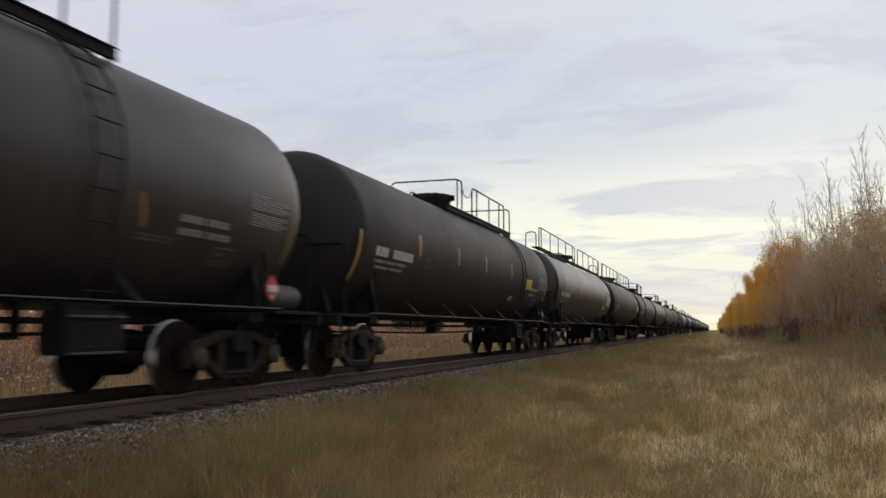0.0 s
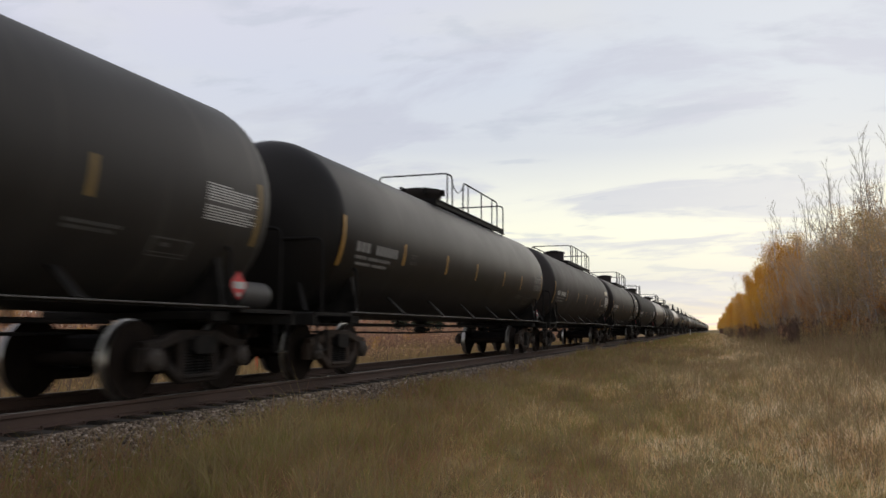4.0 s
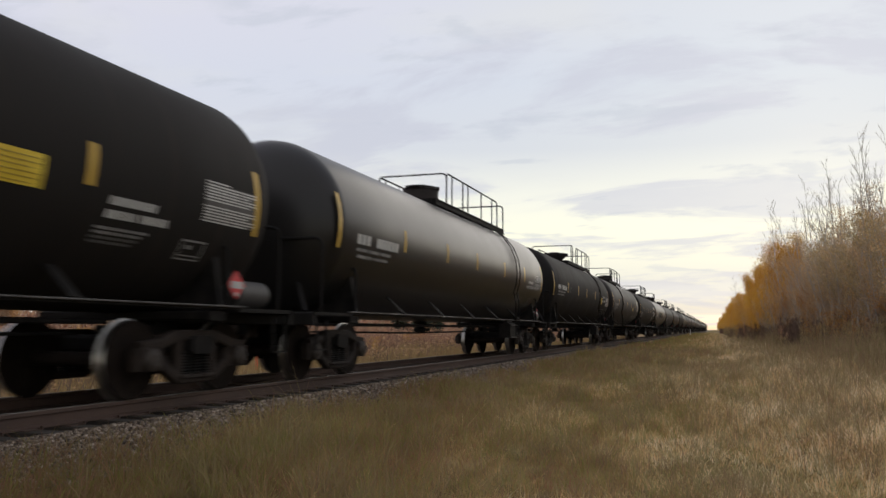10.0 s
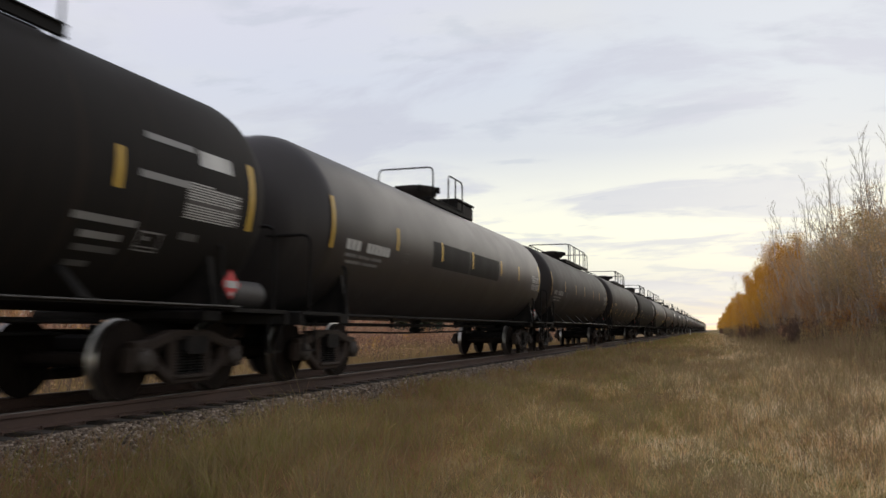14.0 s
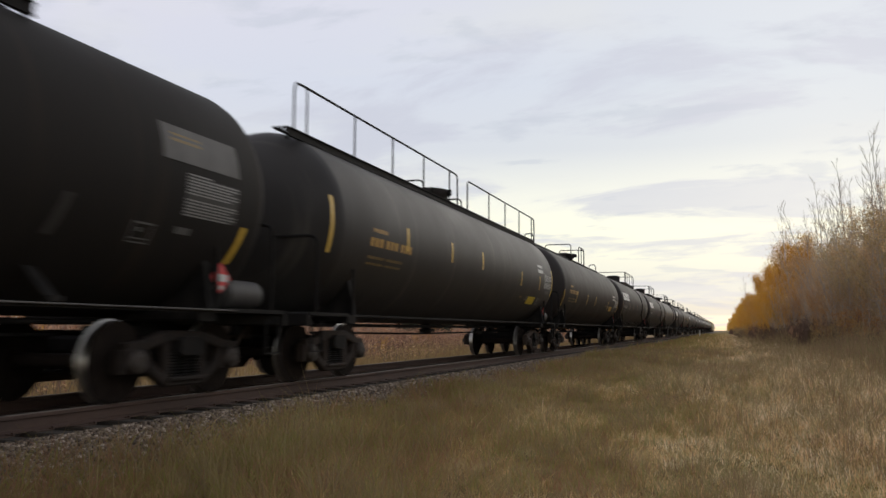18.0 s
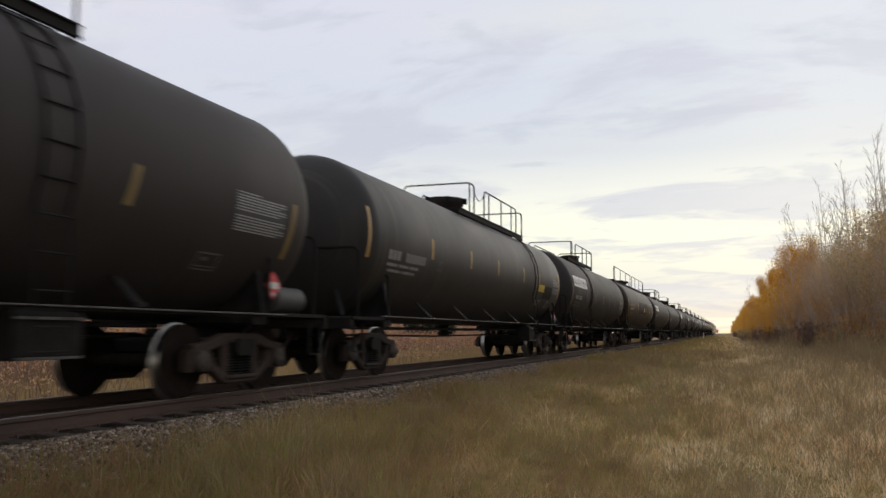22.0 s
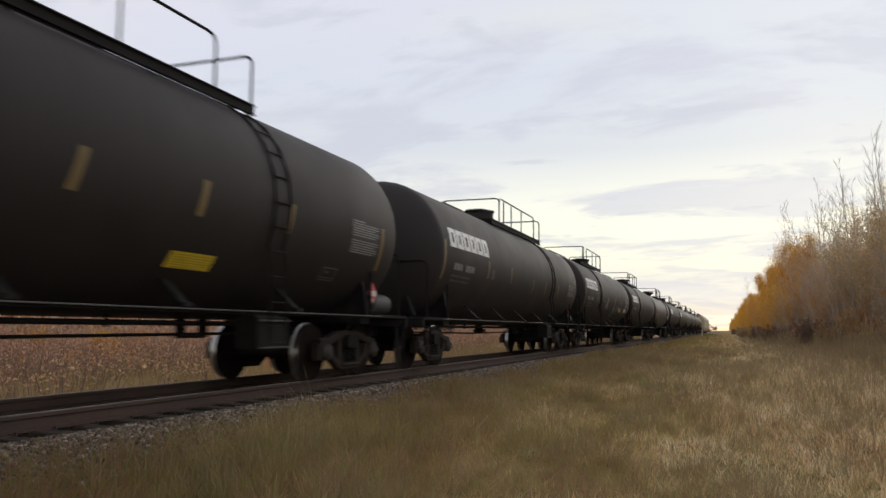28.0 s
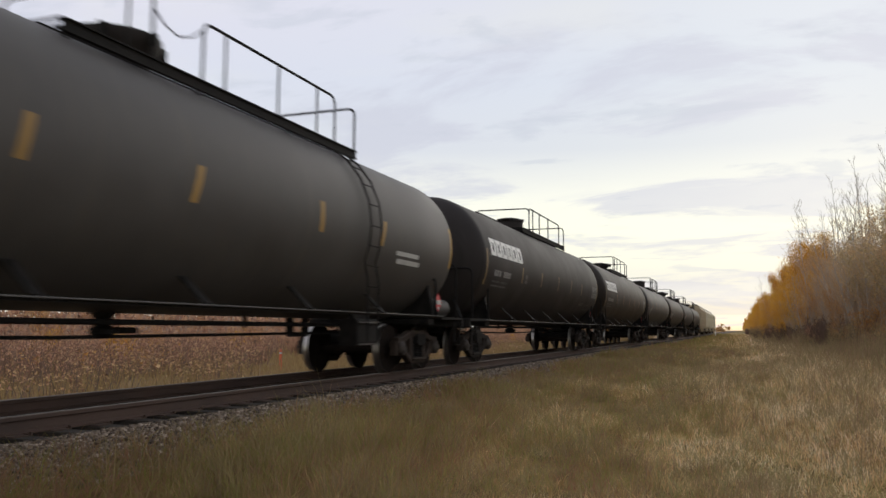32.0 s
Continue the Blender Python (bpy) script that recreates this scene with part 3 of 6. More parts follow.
def in_view(x, y, lo=-0.98, hi=0.36):
    """Keeps what lies in the wedge of ground that opens from the tripod along the line."""
    return (x > y * lo - 1.5) & (x < y * hi + 2.5)


def near_turf(n):
    y = 3.0 + 37 * rng.random(n * 3) ** 2.1
    x = rng.uniform(-6.0, 12, n * 3)
    u = x - TRACK_X
    keep = in_view(x, y) & (rng.random(n * 3) < np.clip((u - 1.75) / 1.3, 0.02, 1))
    return x[keep][:n], y[keep][:n]


def far_turf(n):
    y = 32 + 210 * rng.random(n * 2) ** 1.7
    x = rng.uniform(-5.6, 10, n * 2)
    return x[:n], y[:n]


def weed_turf(n):
    y = 10 + 60 * rng.random(n) ** 1.4
    return 2.6 + 0.02 * y + 6.5 * rng.random(n) ** 0.8, y


def round_turf(n):
    """The turf beside and behind the tripod."""
    x, y = rng.uniform(-5.2, 13, n), rng.uniform(-14, 26, n)
    keep = ~in_view(x, y, -0.9, 0.30) | (y < 3.6)
    return x[keep], y[keep]


def tuft_turf(n):
    k = n // 45
    cy = 4.5 + 40 * rng.random(k) ** 1.5
    cx = rng.uniform(-4.6, 6.5, k)
    keep = in_view(cx, cy)
    cx, cy = cx[keep], cy[keep]
    i = rng.integers(0, len(cx), n)
    return cx[i] + rng.normal(size=n) * 0.13, cy[i] + rng.normal(size=n) * 0.13


def field_turf(n):
    x = TRACK_X - 1.8 - 26 * rng.random(n) ** 1.3
    y = rng.uniform(4, 90, n)
    return x, y


def verge_turf(n):
    y = 3.2 + 60 * rng.random(n) ** 1.8
    return TRACK_X + 1.62 + 3.0 * rng.random(n) ** 0.9, y


def edge_turf(n):
    y = 14 + 130 * rng.random(n) ** 1.5
    return np.interp(y, [14, 45, 80, 140], [3.6, 3.2, 2.2, 1.8]) + 4.2 * rng.random(n) ** 0.7, y


def slope_turf(n):
    """Weedy slope between the open grass and the brush."""
    y = 11 + 110 * rng.random(n) ** 1.7
    x = 0.6 + 6.0 * rng.random(n) ** 0.62
    keep = (rng.random(n) < 0.30 + 0.70 * np.clip((x - 1.0) / 2.2, 0, 1)) & (np.sin(x * 1.7 + 2 * np.sin(y * 0.21)) + np.sin(y * 0.6 + x) > -0.9)
    return x[keep], y[keep]


blades("slope_weeds", "knee-high grey-brown weeds on the slope before the wood", 60000, slope_turf, 0.46, 0.0026, M["weed"], 0.55)
blades("grass", "shaggy autumn grass in olive, tan and russet", 210000, near_turf, 0.22, 0.0028, M["grass"], 1.0)
blades("matted_grass", "flattened dry grass between the standing blades", 90000, near_turf, 0.13, 0.0022, M["grass"], 2.4)
blades("russet_grass", "thin russet grass along the foot of the ballast", 80000, verge_turf, 0.17, 0.0020, M["russet"], 1.1)
blades("tall_weeds", "tall brown weeds before the wood", 40000, edge_turf, 0.85, 0.0026, M["weed"], 0.5)
blades("distant_grass", "autumn grass along the right of way", 70000, far_turf, 0.26, 0.0040, M["grass"])
blades("withered_weeds", "taller withered weeds towards the wood", 26000, weed_turf, 0.50, 0.0024, M["weed"], 0.4)
blades("trodden_grass", "short autumn grass round the tripod", 120000, round_turf, 0.17, 0.0030, M["grass"], 1.2)
blades("weed_tufts", "scattered tufts of brown and olive weeds in the grass", 48000, tuft_turf, 0.36, 0.0024, M["weed"], 0.9)
blades("field_grass", "dry brown grass beyond the track", 90000, field_turf, 0.42, 0.0036, M["grass_dry"])


# ------------------------------------------------------------------ trees and shrubs
def woody(seed, height, trunk_r, limbs, spread, lift, twigs, leaves, leaf, stems=1, start=0.3, leaf_low=0.25, leaf_high=2.0, loose=1.6):
    """Tapered stems with limbs and twigs, and leaves on the twigs. Returns both meshes' data."""
    rd = random.Random(seed)
    wood, crown = Geo(), Geo()
    spots = []

    def wander(p, d, length, r0, r1, steps, bend, sides):
        pts, rs = [Vector(p)], [r0]
        d = Vector(d).normalized()
        for i in range(steps):
            d = (d + Vector((rd.uniform(-bend, bend), rd.uniform(-bend, bend), rd.uniform(-bend, bend) * 0.5 + bend * 0.25))).normalized()
            pts.append(pts[-1] + d * length / steps)
            rs.append(r0 + (r1 - r0) * (i + 1) / steps)
        wood.tube(pts, rs, sides, cap=False)
        return pts

    for s in range(stems):
        a = rd.uniform(0, 6.28)
        off = 0 if stems == 1 else rd.uniform(0.1, 0.35) * height * 0.25
        lean = rd.uniform(0.0, 0.17) if stems == 1 else rd.uniform(0.05, 0.35)
        h = height * (1 if s == 0 else rd.uniform(0.6, 1.0))
        main = wander((off * math.cos(a), off * math.sin(a), -0.15), (math.cos(a) * lean, math.sin(a) * lean, 1), h, trunk_r * h / height, trunk_r * 0.12, 9, 0.055, 6 if trunk_r > 0.04 else 4)
        for j in range(limbs):
            q = start + (1 - start) * (j + rd.random()) / limbs
            k = min(int(q * 9), 8)
            base = main[k].lerp(main[k + 1], q * 9 - k)
            b = rd.uniform(0, 6.28)
            ln = spread * h * (1.15 - q) * rd.uniform(0.6, 1.25)
            limb = wander(base, (math.cos(b), math.sin(b), lift * rd.uniform(0.6, 1.4)), ln, trunk_r * 0.38 * (1.1 - q) + 0.006, 0.005, 5, 0.20, 4)
            for t in range(twigs):
                m = rd.randrange(1, 6)
                b2 = b + rd.uniform(-1.2, 1.2)
                tw = wander(limb[m], (math.cos(b2), math.sin(b2), lift * rd.uniform(0.4, 1.5)), ln * rd.uniform(0.25, 0.55), 0.0075, 0.0035, 3, 0.25, 3)
                spots += tw[1:]
    spots = [p for p in spots if height * leaf_low < p.z < height * leaf_high * rd.uniform(0.55, 1.0)] or spots
    for _ in range(leaves):
        p = rd.choice(spots) + Vector((rd.gauss(0, leaf * loose), rd.gauss(0, leaf * loose), rd.gauss(0, leaf * loose)))
        x = Vector((rd.uniform(-1, 1), rd.uniform(-1, 1), rd.uniform(-1, 1))).normalized() * leaf * rd.uniform(0.5, 1.1)
        y = x.orthogonal().normalized() * leaf * rd.uniform(0.4, 0.9)
        crown.add([p - x, p + y * 0.8, p + x, p - y * 0.8], [(0, 1, 2, 3)])
    return wood, crown


def kinds(name, n, wood_mat, leaf_mat, **kw):
    out = []
    for i in range(n):
        w, c = woody(hash_seed(name) + i, **kw)
        out.append((w.mesh(name + "_wood", wood_mat), c.mesh(name + "_leaves", leaf_mat, False)))
    return out


def hash_seed(name):
    return sum(ord(ch) * (i + 3) for i, ch in enumerate(name)) * 10


bare = kinds("aspen", 6, M["bark"], M["rust_leaf"], height=11.0, trunk_r=0.055, limbs=17, spread=0.30, lift=2.0, twigs=6, leaves=1300, leaf=0.042, start=0.25, leaf_low=0.06, leaf_high=0.68, loose=2.4)
mid = kinds("poplar", 3, M["bark"], M["rust_leaf"], height=9.0, trunk_r=0.050, limbs=18, spread=0.32, lift=1.6, twigs=6, leaves=4600, leaf=0.050, start=0.12, leaf_low=0.03, leaf_high=0.82, loose=3.4)
mid += kinds("olive_poplar", 3, M["bark"], M["olive_leaf"], height=8.6, trunk_r=0.050, limbs=22, spread=0.32, lift=1.6, twigs=7, leaves=4800, leaf=0.052, start=0.10, leaf_low=0.03, leaf_high=0.84, loose=3.6)
mid += kinds("orange_poplar", 2, M["bark"], M["orange_leaf"], height=7.6, trunk_r=0.046, limbs=20, spread=0.34, lift=1.5, twigs=6, leaves=3600, leaf=0.050, start=0.10, leaf_low=0.03, leaf_high=0.95, loose=3.2)
golden = kinds("golden_poplar", 4, M["bark"], M["gold"], height=9.0, trunk_r=0.08, limbs=26, spread=0.28, lift=1.2, twigs=5, leaves=9000, leaf=0.066, start=0.08, leaf_low=0.03, loose=5.0)
sapling = kinds("sapling", 4, M["bark"], M["rust_leaf"], height=5.2, trunk_r=0.035, limbs=9, spread=0.22, lift=2.0, twigs=3, leaves=420, leaf=0.05, stems=4, start=0.2, leaf_low=0.1)
shrub = kinds("shrub", 5, M["red_twig"], M["field_leaf"], height=1.9, trunk_r=0.018, limbs=6, spread=0.35, lift=1.6, twigs=3, leaves=620, leaf=0.045, stems=9, start=0.15, leaf_low=0.08)
olive_shrub = kinds("olive_shrub", 4, M["twig"], M["olive_leaf"], height=2.1, trunk_r=0.018, limbs=6, spread=0.36, lift=1.6, twigs=3, leaves=800, leaf=0.045, stems=9, start=0.12, leaf_low=0.04)
orange_shrub = kinds("orange_shrub", 3, M["red_twig"], M["orange_leaf"], height=2.4, trunk_r=0.018, limbs=6, spread=0.36, lift=1.6, twigs=3, leaves=700, leaf=0.050, stems=8, start=0.2, leaf_low=0.15)
dark_shrub = kinds("dark_shrub", 4, M["red_twig"], M["dark_brown_leaf"], height=2.1, trunk_r=0.016, limbs=8, spread=0.36, lift=1.5, twigs=4, leaves=900, leaf=0.040, stems=10, start=0.1, leaf_low=0.03)
gold_shrub = kinds("gold_shrub", 3, M["red_twig"], M["gold"], height=1.7, trunk_r=0.016, limbs=6, spread=0.35, lift=1.5, twigs=3, leaves=520, leaf=0.05, stems=8, start=0.15, leaf_low=0.05)


def plant(kind_list, name, label, category, x, y, scale, group, parts=("trunk", "crown"), lean=0.0):
    w, c = random.choice(kind_list)
    z = float(ground_z(x, y))
    t = thing(name, label, category, group, at=pose(x, y, z, 0, -lean, 0) @ pose(0, 0, 0, 0, 0, random.uniform(0, 360)) @ Matrix.Diagonal((scale, scale, scale * random.uniform(0.92, 1.08), 1)))
    part(parts[0], w, t)
    part(parts[1], c, t)


def wood_edge(y):
    """Distance of the wood from the tripod's line; far off it draws in towards the track."""
    return float(np.interp(y, [0, 34, 45, 60, 80, 110, 160, 300, 500, 760], [6.7, 6.7, 6.0, 4.9, 4.1, 3.7, 3.3, 2.7, 2.3, 2.1])) + 0.25 * math.sin(y * 0.11)


def tree_size(y):
    """Share of full height: tall aspens near by, then young growth."""
    return float(np.interp(y, [26, 36, 47, 58, 70, 90, 140], [0.70, 0.78, 0.86, 0.78, 0.66, 0.58, 0.54]))


def make_wood():
    # the wood's edge beside the right of way, low and thin near by and taller further on
    y = 26.0
    while y < 760:
        step = 1.0 + y / 110 + max(0.0, y - 300) / 30
        for row in range(5 if y < 110 else 4):
            x = wood_edge(y) + 0.2 + row * (1.9 if y < 60 else 1.3) + random.uniform(-0.6, 0.6)
            yy = y + random.uniform(-0.8, 0.8) + row * 0.4
            small = tree_size(yy) * (1.0 + 0.05 * row)
            gold = min(1.0, max(0.0, (yy - 55) / 18))
            if row < 2 and random.random() < 0.80 * gold:
                plant(golden, "golden_poplar_tree", "young poplar full of golden autumn leaves", "tree", x - 0.2, yy, tree_size(yy) * random.uniform(0.95, 1.25), "trees of the wood")
            elif row < 2 and yy < 75 and random.random() < 0.30:
                plant(mid[-2:], "poplar_tree", "small poplar with faded orange leaves", "tree", x - 0.3, yy, small * random.uniform(0.6, 0.9), "trees of the wood", lean=random.uniform(0, 6))
            elif random.random() < 0.34 or row > 3:
                plant(bare, "aspen_tree", "slender pale aspen, nearly bare in autumn", "tree", x, yy, small * random.uniform(0.88, 1.16), "trees of the wood", lean=random.uniform(0, 11) - row)
            else:
                plant(mid, "poplar_tree", "slim poplar with thin withered brown leaves", "tree", x, yy, small * random.uniform(0.80, 1.18), "trees of the wood", lean=random.uniform(-1, 9) - row)
        y += step * (1.05 if y < 75 else 1.6)
    for i in range(100):
        yy = 22 + 95 * random.random() ** 1.5
        plant(sapling, "sapling_clump", "clump of thin pale saplings at the wood's edge", "tree", wood_edge(yy) - 0.3 + random.uniform(-0.5, 2.6), yy, random.uniform(0.6, 1.1) * min(1.0, tree_size(yy) * 1.3), "saplings at the wood's edge")
    for i in range(112):
        yy = 18 + 160 * random.random() ** 1.6
        k = random.choice((olive_shrub, olive_shrub, shrub, orange_shrub))
        plant(k, "shrub", "tangled autumn shrub with withered leaves", "shrub", wood_edge(yy) - 1.1 + random.uniform(-0.8, 3.0), yy, random.uniform(0.5, 1.0), "shrubs at the wood's edge", ("stem", "foliage"))
    for i in range(36):
        yy = 15 + 50 * random.random() ** 1.2
        plant(olive_shrub if i % 3 else shrub, "shrub", "low tangled shrub in the weeds before the wood", "shrub", wood_edge(yy) - 2.4 + 2.0 * random.random(), yy, random.uniform(0.3, 0.6), "shrubs at the wood's edge", ("stem", "foliage"))
    for i in range(78):
        yy = 46 + 220 * random.random() ** 1.8
        plant(dark_shrub, "shrub", "dark bare-twigged shrub before the golden poplars", "shrub", wood_edge(yy) - 1.2 + random.uniform(-0.6, 0.7), yy, random.uniform(0.55, 0.95), "shrubs at the wood's edge", ("stem", "foliage"))


def make_far_side():
    for i in range(60):
        x = TRACK_X - 9.0 - 20 * random.random() ** 1.6
        yy = random.uniform(4, 80)
        k = random.choice((gold_shrub, orange_shrub, shrub, shrub, shrub))
        plant(k, "shrub", "reddish-brown autumn shrub in the field", "shrub", x, yy, random.uniform(0.45, 1.0), "shrubs in the field", ("stem", "foliage"))
    for i in range(80):
        x = TRACK_X - 33 - 30 * random.random()
        yy = random.uniform(-5, 170)
        plant(mid if random.random() < 0.6 else bare, "poplar_tree", "leafless roadside poplar beyond the field", "tree", x, yy, random.uniform(0.6, 0.9), "trees beyond the field")


def make_spruces():
    """Dark spruces beyond the field: a straight stem under whorls of drooping, ragged boughs."""
    for x, y, h in ((-29.5, 84.0, 6.5), (-31.8, 85.5, 8.0), (-33.6, 83.0, 6.0), (-36.5, 92.0, 7.0)):
        rd = random.Random(int(y * 10))
        wood, needles = Geo(), Geo()
        wood.tube([(0, 0, -0.1), (0.03, 0, h * 0.5), (0, 0, h)], [0.10, 0.06, 0.01], 6)
        for i in range(300):
            q = rd.random() ** 0.8
            z, reach = 0.25 + (h - 0.35) * q, 0.10 + 0.24 * h * (1 - q) * rd.uniform(0.6, 1.1)
            a = rd.uniform(0, 6.28)
            d, e = Vector((math.cos(a), math.sin(a), 0)), Vector((-math.sin(a), math.cos(a), 0))
            base, tip = Vector((0, 0, z)), d * reach + Vector((0, 0, z - reach * rd.uniform(0.2, 0.5)))
            w = 0.09 + 0.10 * reach
            needles.add([base, base.lerp(tip, 0.6) + e * w, tip, base.lerp(tip, 0.6) - e * w, base.lerp(tip, 0.5) - Vector((0, 0, w))], [(0, 1, 2, 3), (0, 4, 2)])
        t = thing("spruce_tree", "dark green spruce standing beyond the field", "tree", "spruces beyond the field", at=pose(x, y, float(ground_z(x, y))))
        part("trunk", wood.mesh("spruce_trunk", M["twig"]), t)
        part("crown", needles.mesh("spruce_boughs", M["dark_leaf"], False), t)


def brush(name, label, n, box, top, leaf, mat, stem_mat, ramp=0.0, clump=-9.0, edge=None):
    """A thicket of thin stems and small leaves over a stretch of ground."""
    (xa, xb), (ya, yb) = box
    x, y = xa + (xb - xa) * rng.random(n), ya + (yb - ya) * rng.random(n)
    if edge is not None:
        x = x - xa + np.array([wood_edge(q) for q in y]) + edge
    if clump > -9:
        keep = np.sin(x * 0.55 + 1.7 * np.sin(y * 0.23)) + np.sin(y * 0.41 + 1.3 * np.sin(x * 0.37)) + 0.5 * np.sin(x * 1.9 + y * 1.1) > clump
        x, y = x[keep], y[keep]
        n = len(x)
    hi = top * (0.55 + 0.45 * np.abs(np.sin(x * 0.7) * np.cos(y * 0.43 + x * 0.2))) * rng.uniform(0.7, 1.1, n)
    if ramp:
        inside = x - xa if edge is None else x - np.array([wood_edge(q) for q in y]) - edge
        hi = hi * np.clip(inside / ramp, 0.12, 1.0) * np.interp(y, [15, 50, 75, 140], [1.0, 1.0, 0.7, 0.6])
    z = ground_z(x, y)
    k = n // 4
    lean = rng.normal(size=(k, 2)) * 0.26
    base = np.stack([x[:k], y[:k], z[:k] - 0.05], 1)
    tip = base + np.stack([lean[:, 0] * hi[:k], lean[:, 1] * hi[:k], hi[:k]], 1)
    w = np.stack([np.full(k, 0.010), np.full(k, 0.005), np.zeros(k)], 1)
    v = np.stack([base - w, base + w, tip], 1).reshape(-1, 3)
    thing(name + "_stems", label + ", bare stems", "shrubs", kind="stuff", mesh=bulk_mesh(name + "_stems", v, np.arange(3 * k).reshape(-1, 3), stem_mat))
    c = np.stack([x, y, z + hi * rng.random(n) ** 0.7], 1)
    d = rng.normal(size=(n, 4, 3)) * leaf
    thing(name, label, "shrubs", kind="stuff", mesh=bulk_mesh(name, (c[:, None] + d).reshape(-1, 3), np.arange(4 * n).reshape(-1, 4), mat))


brush("field_brush", "thicket of reddish autumn brush beyond the field", 190000, ((-46, -15.5), (-6, 130)), 1.7, 0.034, M["field_leaf"], M["red_twig"], clump=-0.7)
brush("pale_brush", "pale withered weeds between the brush", 60000, ((-40, -11.5), (-6, 120)), 1.0, 0.026, M["rust_leaf"], M["twig"], clump=-0.2)
brush("track_brush", "low red brush close beyond the track", 24000, ((-20, -11.6), (0, 95)), 0.9, 0.024, M["field_leaf"], M["red_twig"], clump=0.1)
brush("orange_brush", "orange-leaved brush in the field", 16000, ((-26, -13.5), (0, 95)), 1.3, 0.030, M["orange_leaf"], M["red_twig"], clump=1.1)
brush("far_brush", "tall brown brush before the far trees", 60000, ((-75, -40), (-20, 260)), 5.5, 0.17, M["field_leaf"], M["bark"])
brush("thicket", "tangle of thin pale saplings inside the wood", 120000, ((0, 9), (27, 62)), 6.4, 0.044, M["rust_leaf"], M["sapling_twig"], edge=0.2)
brush("young_thicket", "tangle of low saplings inside the young growth", 60000, ((0, 8), (58, 150)), 3.4, 0.036, M["rust_leaf"], M["sapling_twig"], edge=0.6)
brush("edge_brush", "tangled olive-brown brush along the wood's edge", 110000, ((0, 7.5), (15, 140)), 2.7, 0.038, M["olive_leaf"], M["twig"], 3.6, edge=-2.3)
brush("brown_brush", "low dark brush among the weeds before the wood", 45000, ((0, 7), (15, 140)), 1.5, 0.030, M["dark_brown_leaf"], M["red_twig"], 3.0, edge=-2.4)
make_wood()
make_far_side()
make_spruces()


def distant_woods():
    """Low tree line that closes the horizon, a ragged band of crowns."""
    n = 5200
    x = rng.uniform(-900, 900, n)
    x = np.where(np.abs(x) < 14, x + 28 * np.sign(x + 0.01), x)
    y = rng.uniform(520, 1300, n)
    top = np.where(x > 0, 8.0, 6.5) * rng.uniform(0.55, 1.1, n)
    z = ground_z(x, y) + top * rng.random(n)
    s = rng.uniform(0.8, 2.2, n)
    d = rng.normal(size=(n, 4, 3)) * s[:, None, None]
    v = np.stack([x, y, z], 1)[:, None] + d
    f = (np.array([[0, 1, 2], [0, 2, 3], [0, 3, 1], [1, 3, 2]])[None] + 4 * np.arange(n)[:, None, None]).reshape(-1, 3)
    thing("distant_woods", "brown autumn woods along the horizon", "woods", kind="stuff", mesh=bulk_mesh("distant_woods", v.reshape(-1, 3), f, M["rust_leaf"]))


distant_woods()


def make_posts():
    g = Geo().lathe([(0, 0.045), (0.66, 0.045), (0.70, 0.03), (0.71, 0.0)], 10)
    x, y = -14.07, 22.69
    p = thing("marker_post", "slim orange plastic marker post in the field", "post", at=pose(x, y, float(ground_z(x, y)) - 0.02))
    part("post", g.mesh("marker_post", M["post_orange"]), p)
    part("band", Geo().lathe([(0.56, 0.047), (0.62, 0.047)], 10).mesh("band", M["white"]), p)
    x, y = -4.7, 162.0
    q = thing("mile_post", "short white wooden post beside the track", "post", at=pose(x, y, float(ground_z(x, y)) - 0.02))
    part("post", Geo().box((0, 0, 0.6), (0.16, 0.16, 1.2), 0.02).mesh("mile_post", M["post_white"], False), q)
    part("cap", Geo().box((0, 0, 1.22), (0.2, 0.2, 0.05), 0.01).mesh("post_cap", M["post_white"], False), q)


make_posts()


# ------------------------------------------------------------------ the train
ZC, RT = 2.52, 1.51          # tank axis above the rail, tank radius
BOGIE = 1.93                 # coupler face to bogie centre
WHEEL_R = 0.457
STORE = {}


def stored(key, make):
    if key not in STORE:
        STORE[key] = make()
    return STORE[key]


def on_tank(y, deg, r=RT):
    a = radians(deg)
    return (r * math.cos(a), y, ZC + r * math.sin(a))


def patch(y0, y1, a0, a1, mat, proud=0.004, slant=0.0):
    """A sheet of paint or tape that follows the tank's side. slant: metres by which its top leans along the car."""
    key = ("patch", round(y1 - y0, 3), round(a0, 2), round(a1, 2), mat, proud, slant)

    def make():
        g = Geo()
        n = max(1, int(abs(a1 - a0) / 5))
        w = y1 - y0
        for i in range(n + 1):
            a = a0 + (a1 - a0) * i / n
            dy = slant * (i / n - 0.5)
            for yy in (0, w):
                g.v.append(on_tank(yy + dy, a, RT + proud))
        for i in range(n):
            g.f.append((2 * i, 2 * i + 1, 2 * i + 3, 2 * i + 2) if a1 > a0 else (2 * i, 2 * i + 2, 2 * i + 3, 2 * i + 1))
            g.m.append(0)
        return g.mesh("patch", M[mat])
    return stored(key, make), y0


def hoop(pts, r, bend=0.16):
    """Pipe with rounded corners."""
    out = [Vector(pts[0])]
    for a, b, c in zip(pts, pts[1:], pts[2:]):
        a, b, c = Vector(a), Vector(b), Vector(c)
        p, q = b + (a - b).normalized() * bend, b + (c - b).normalized() * bend
        for t in (0, 0.25, 0.5, 0.75, 1):
            out.append(p.lerp(b, t).lerp(b.lerp(q, t), t))
    out.append(Vector(pts[-1]))
    return Geo().tube(out, r, 6)


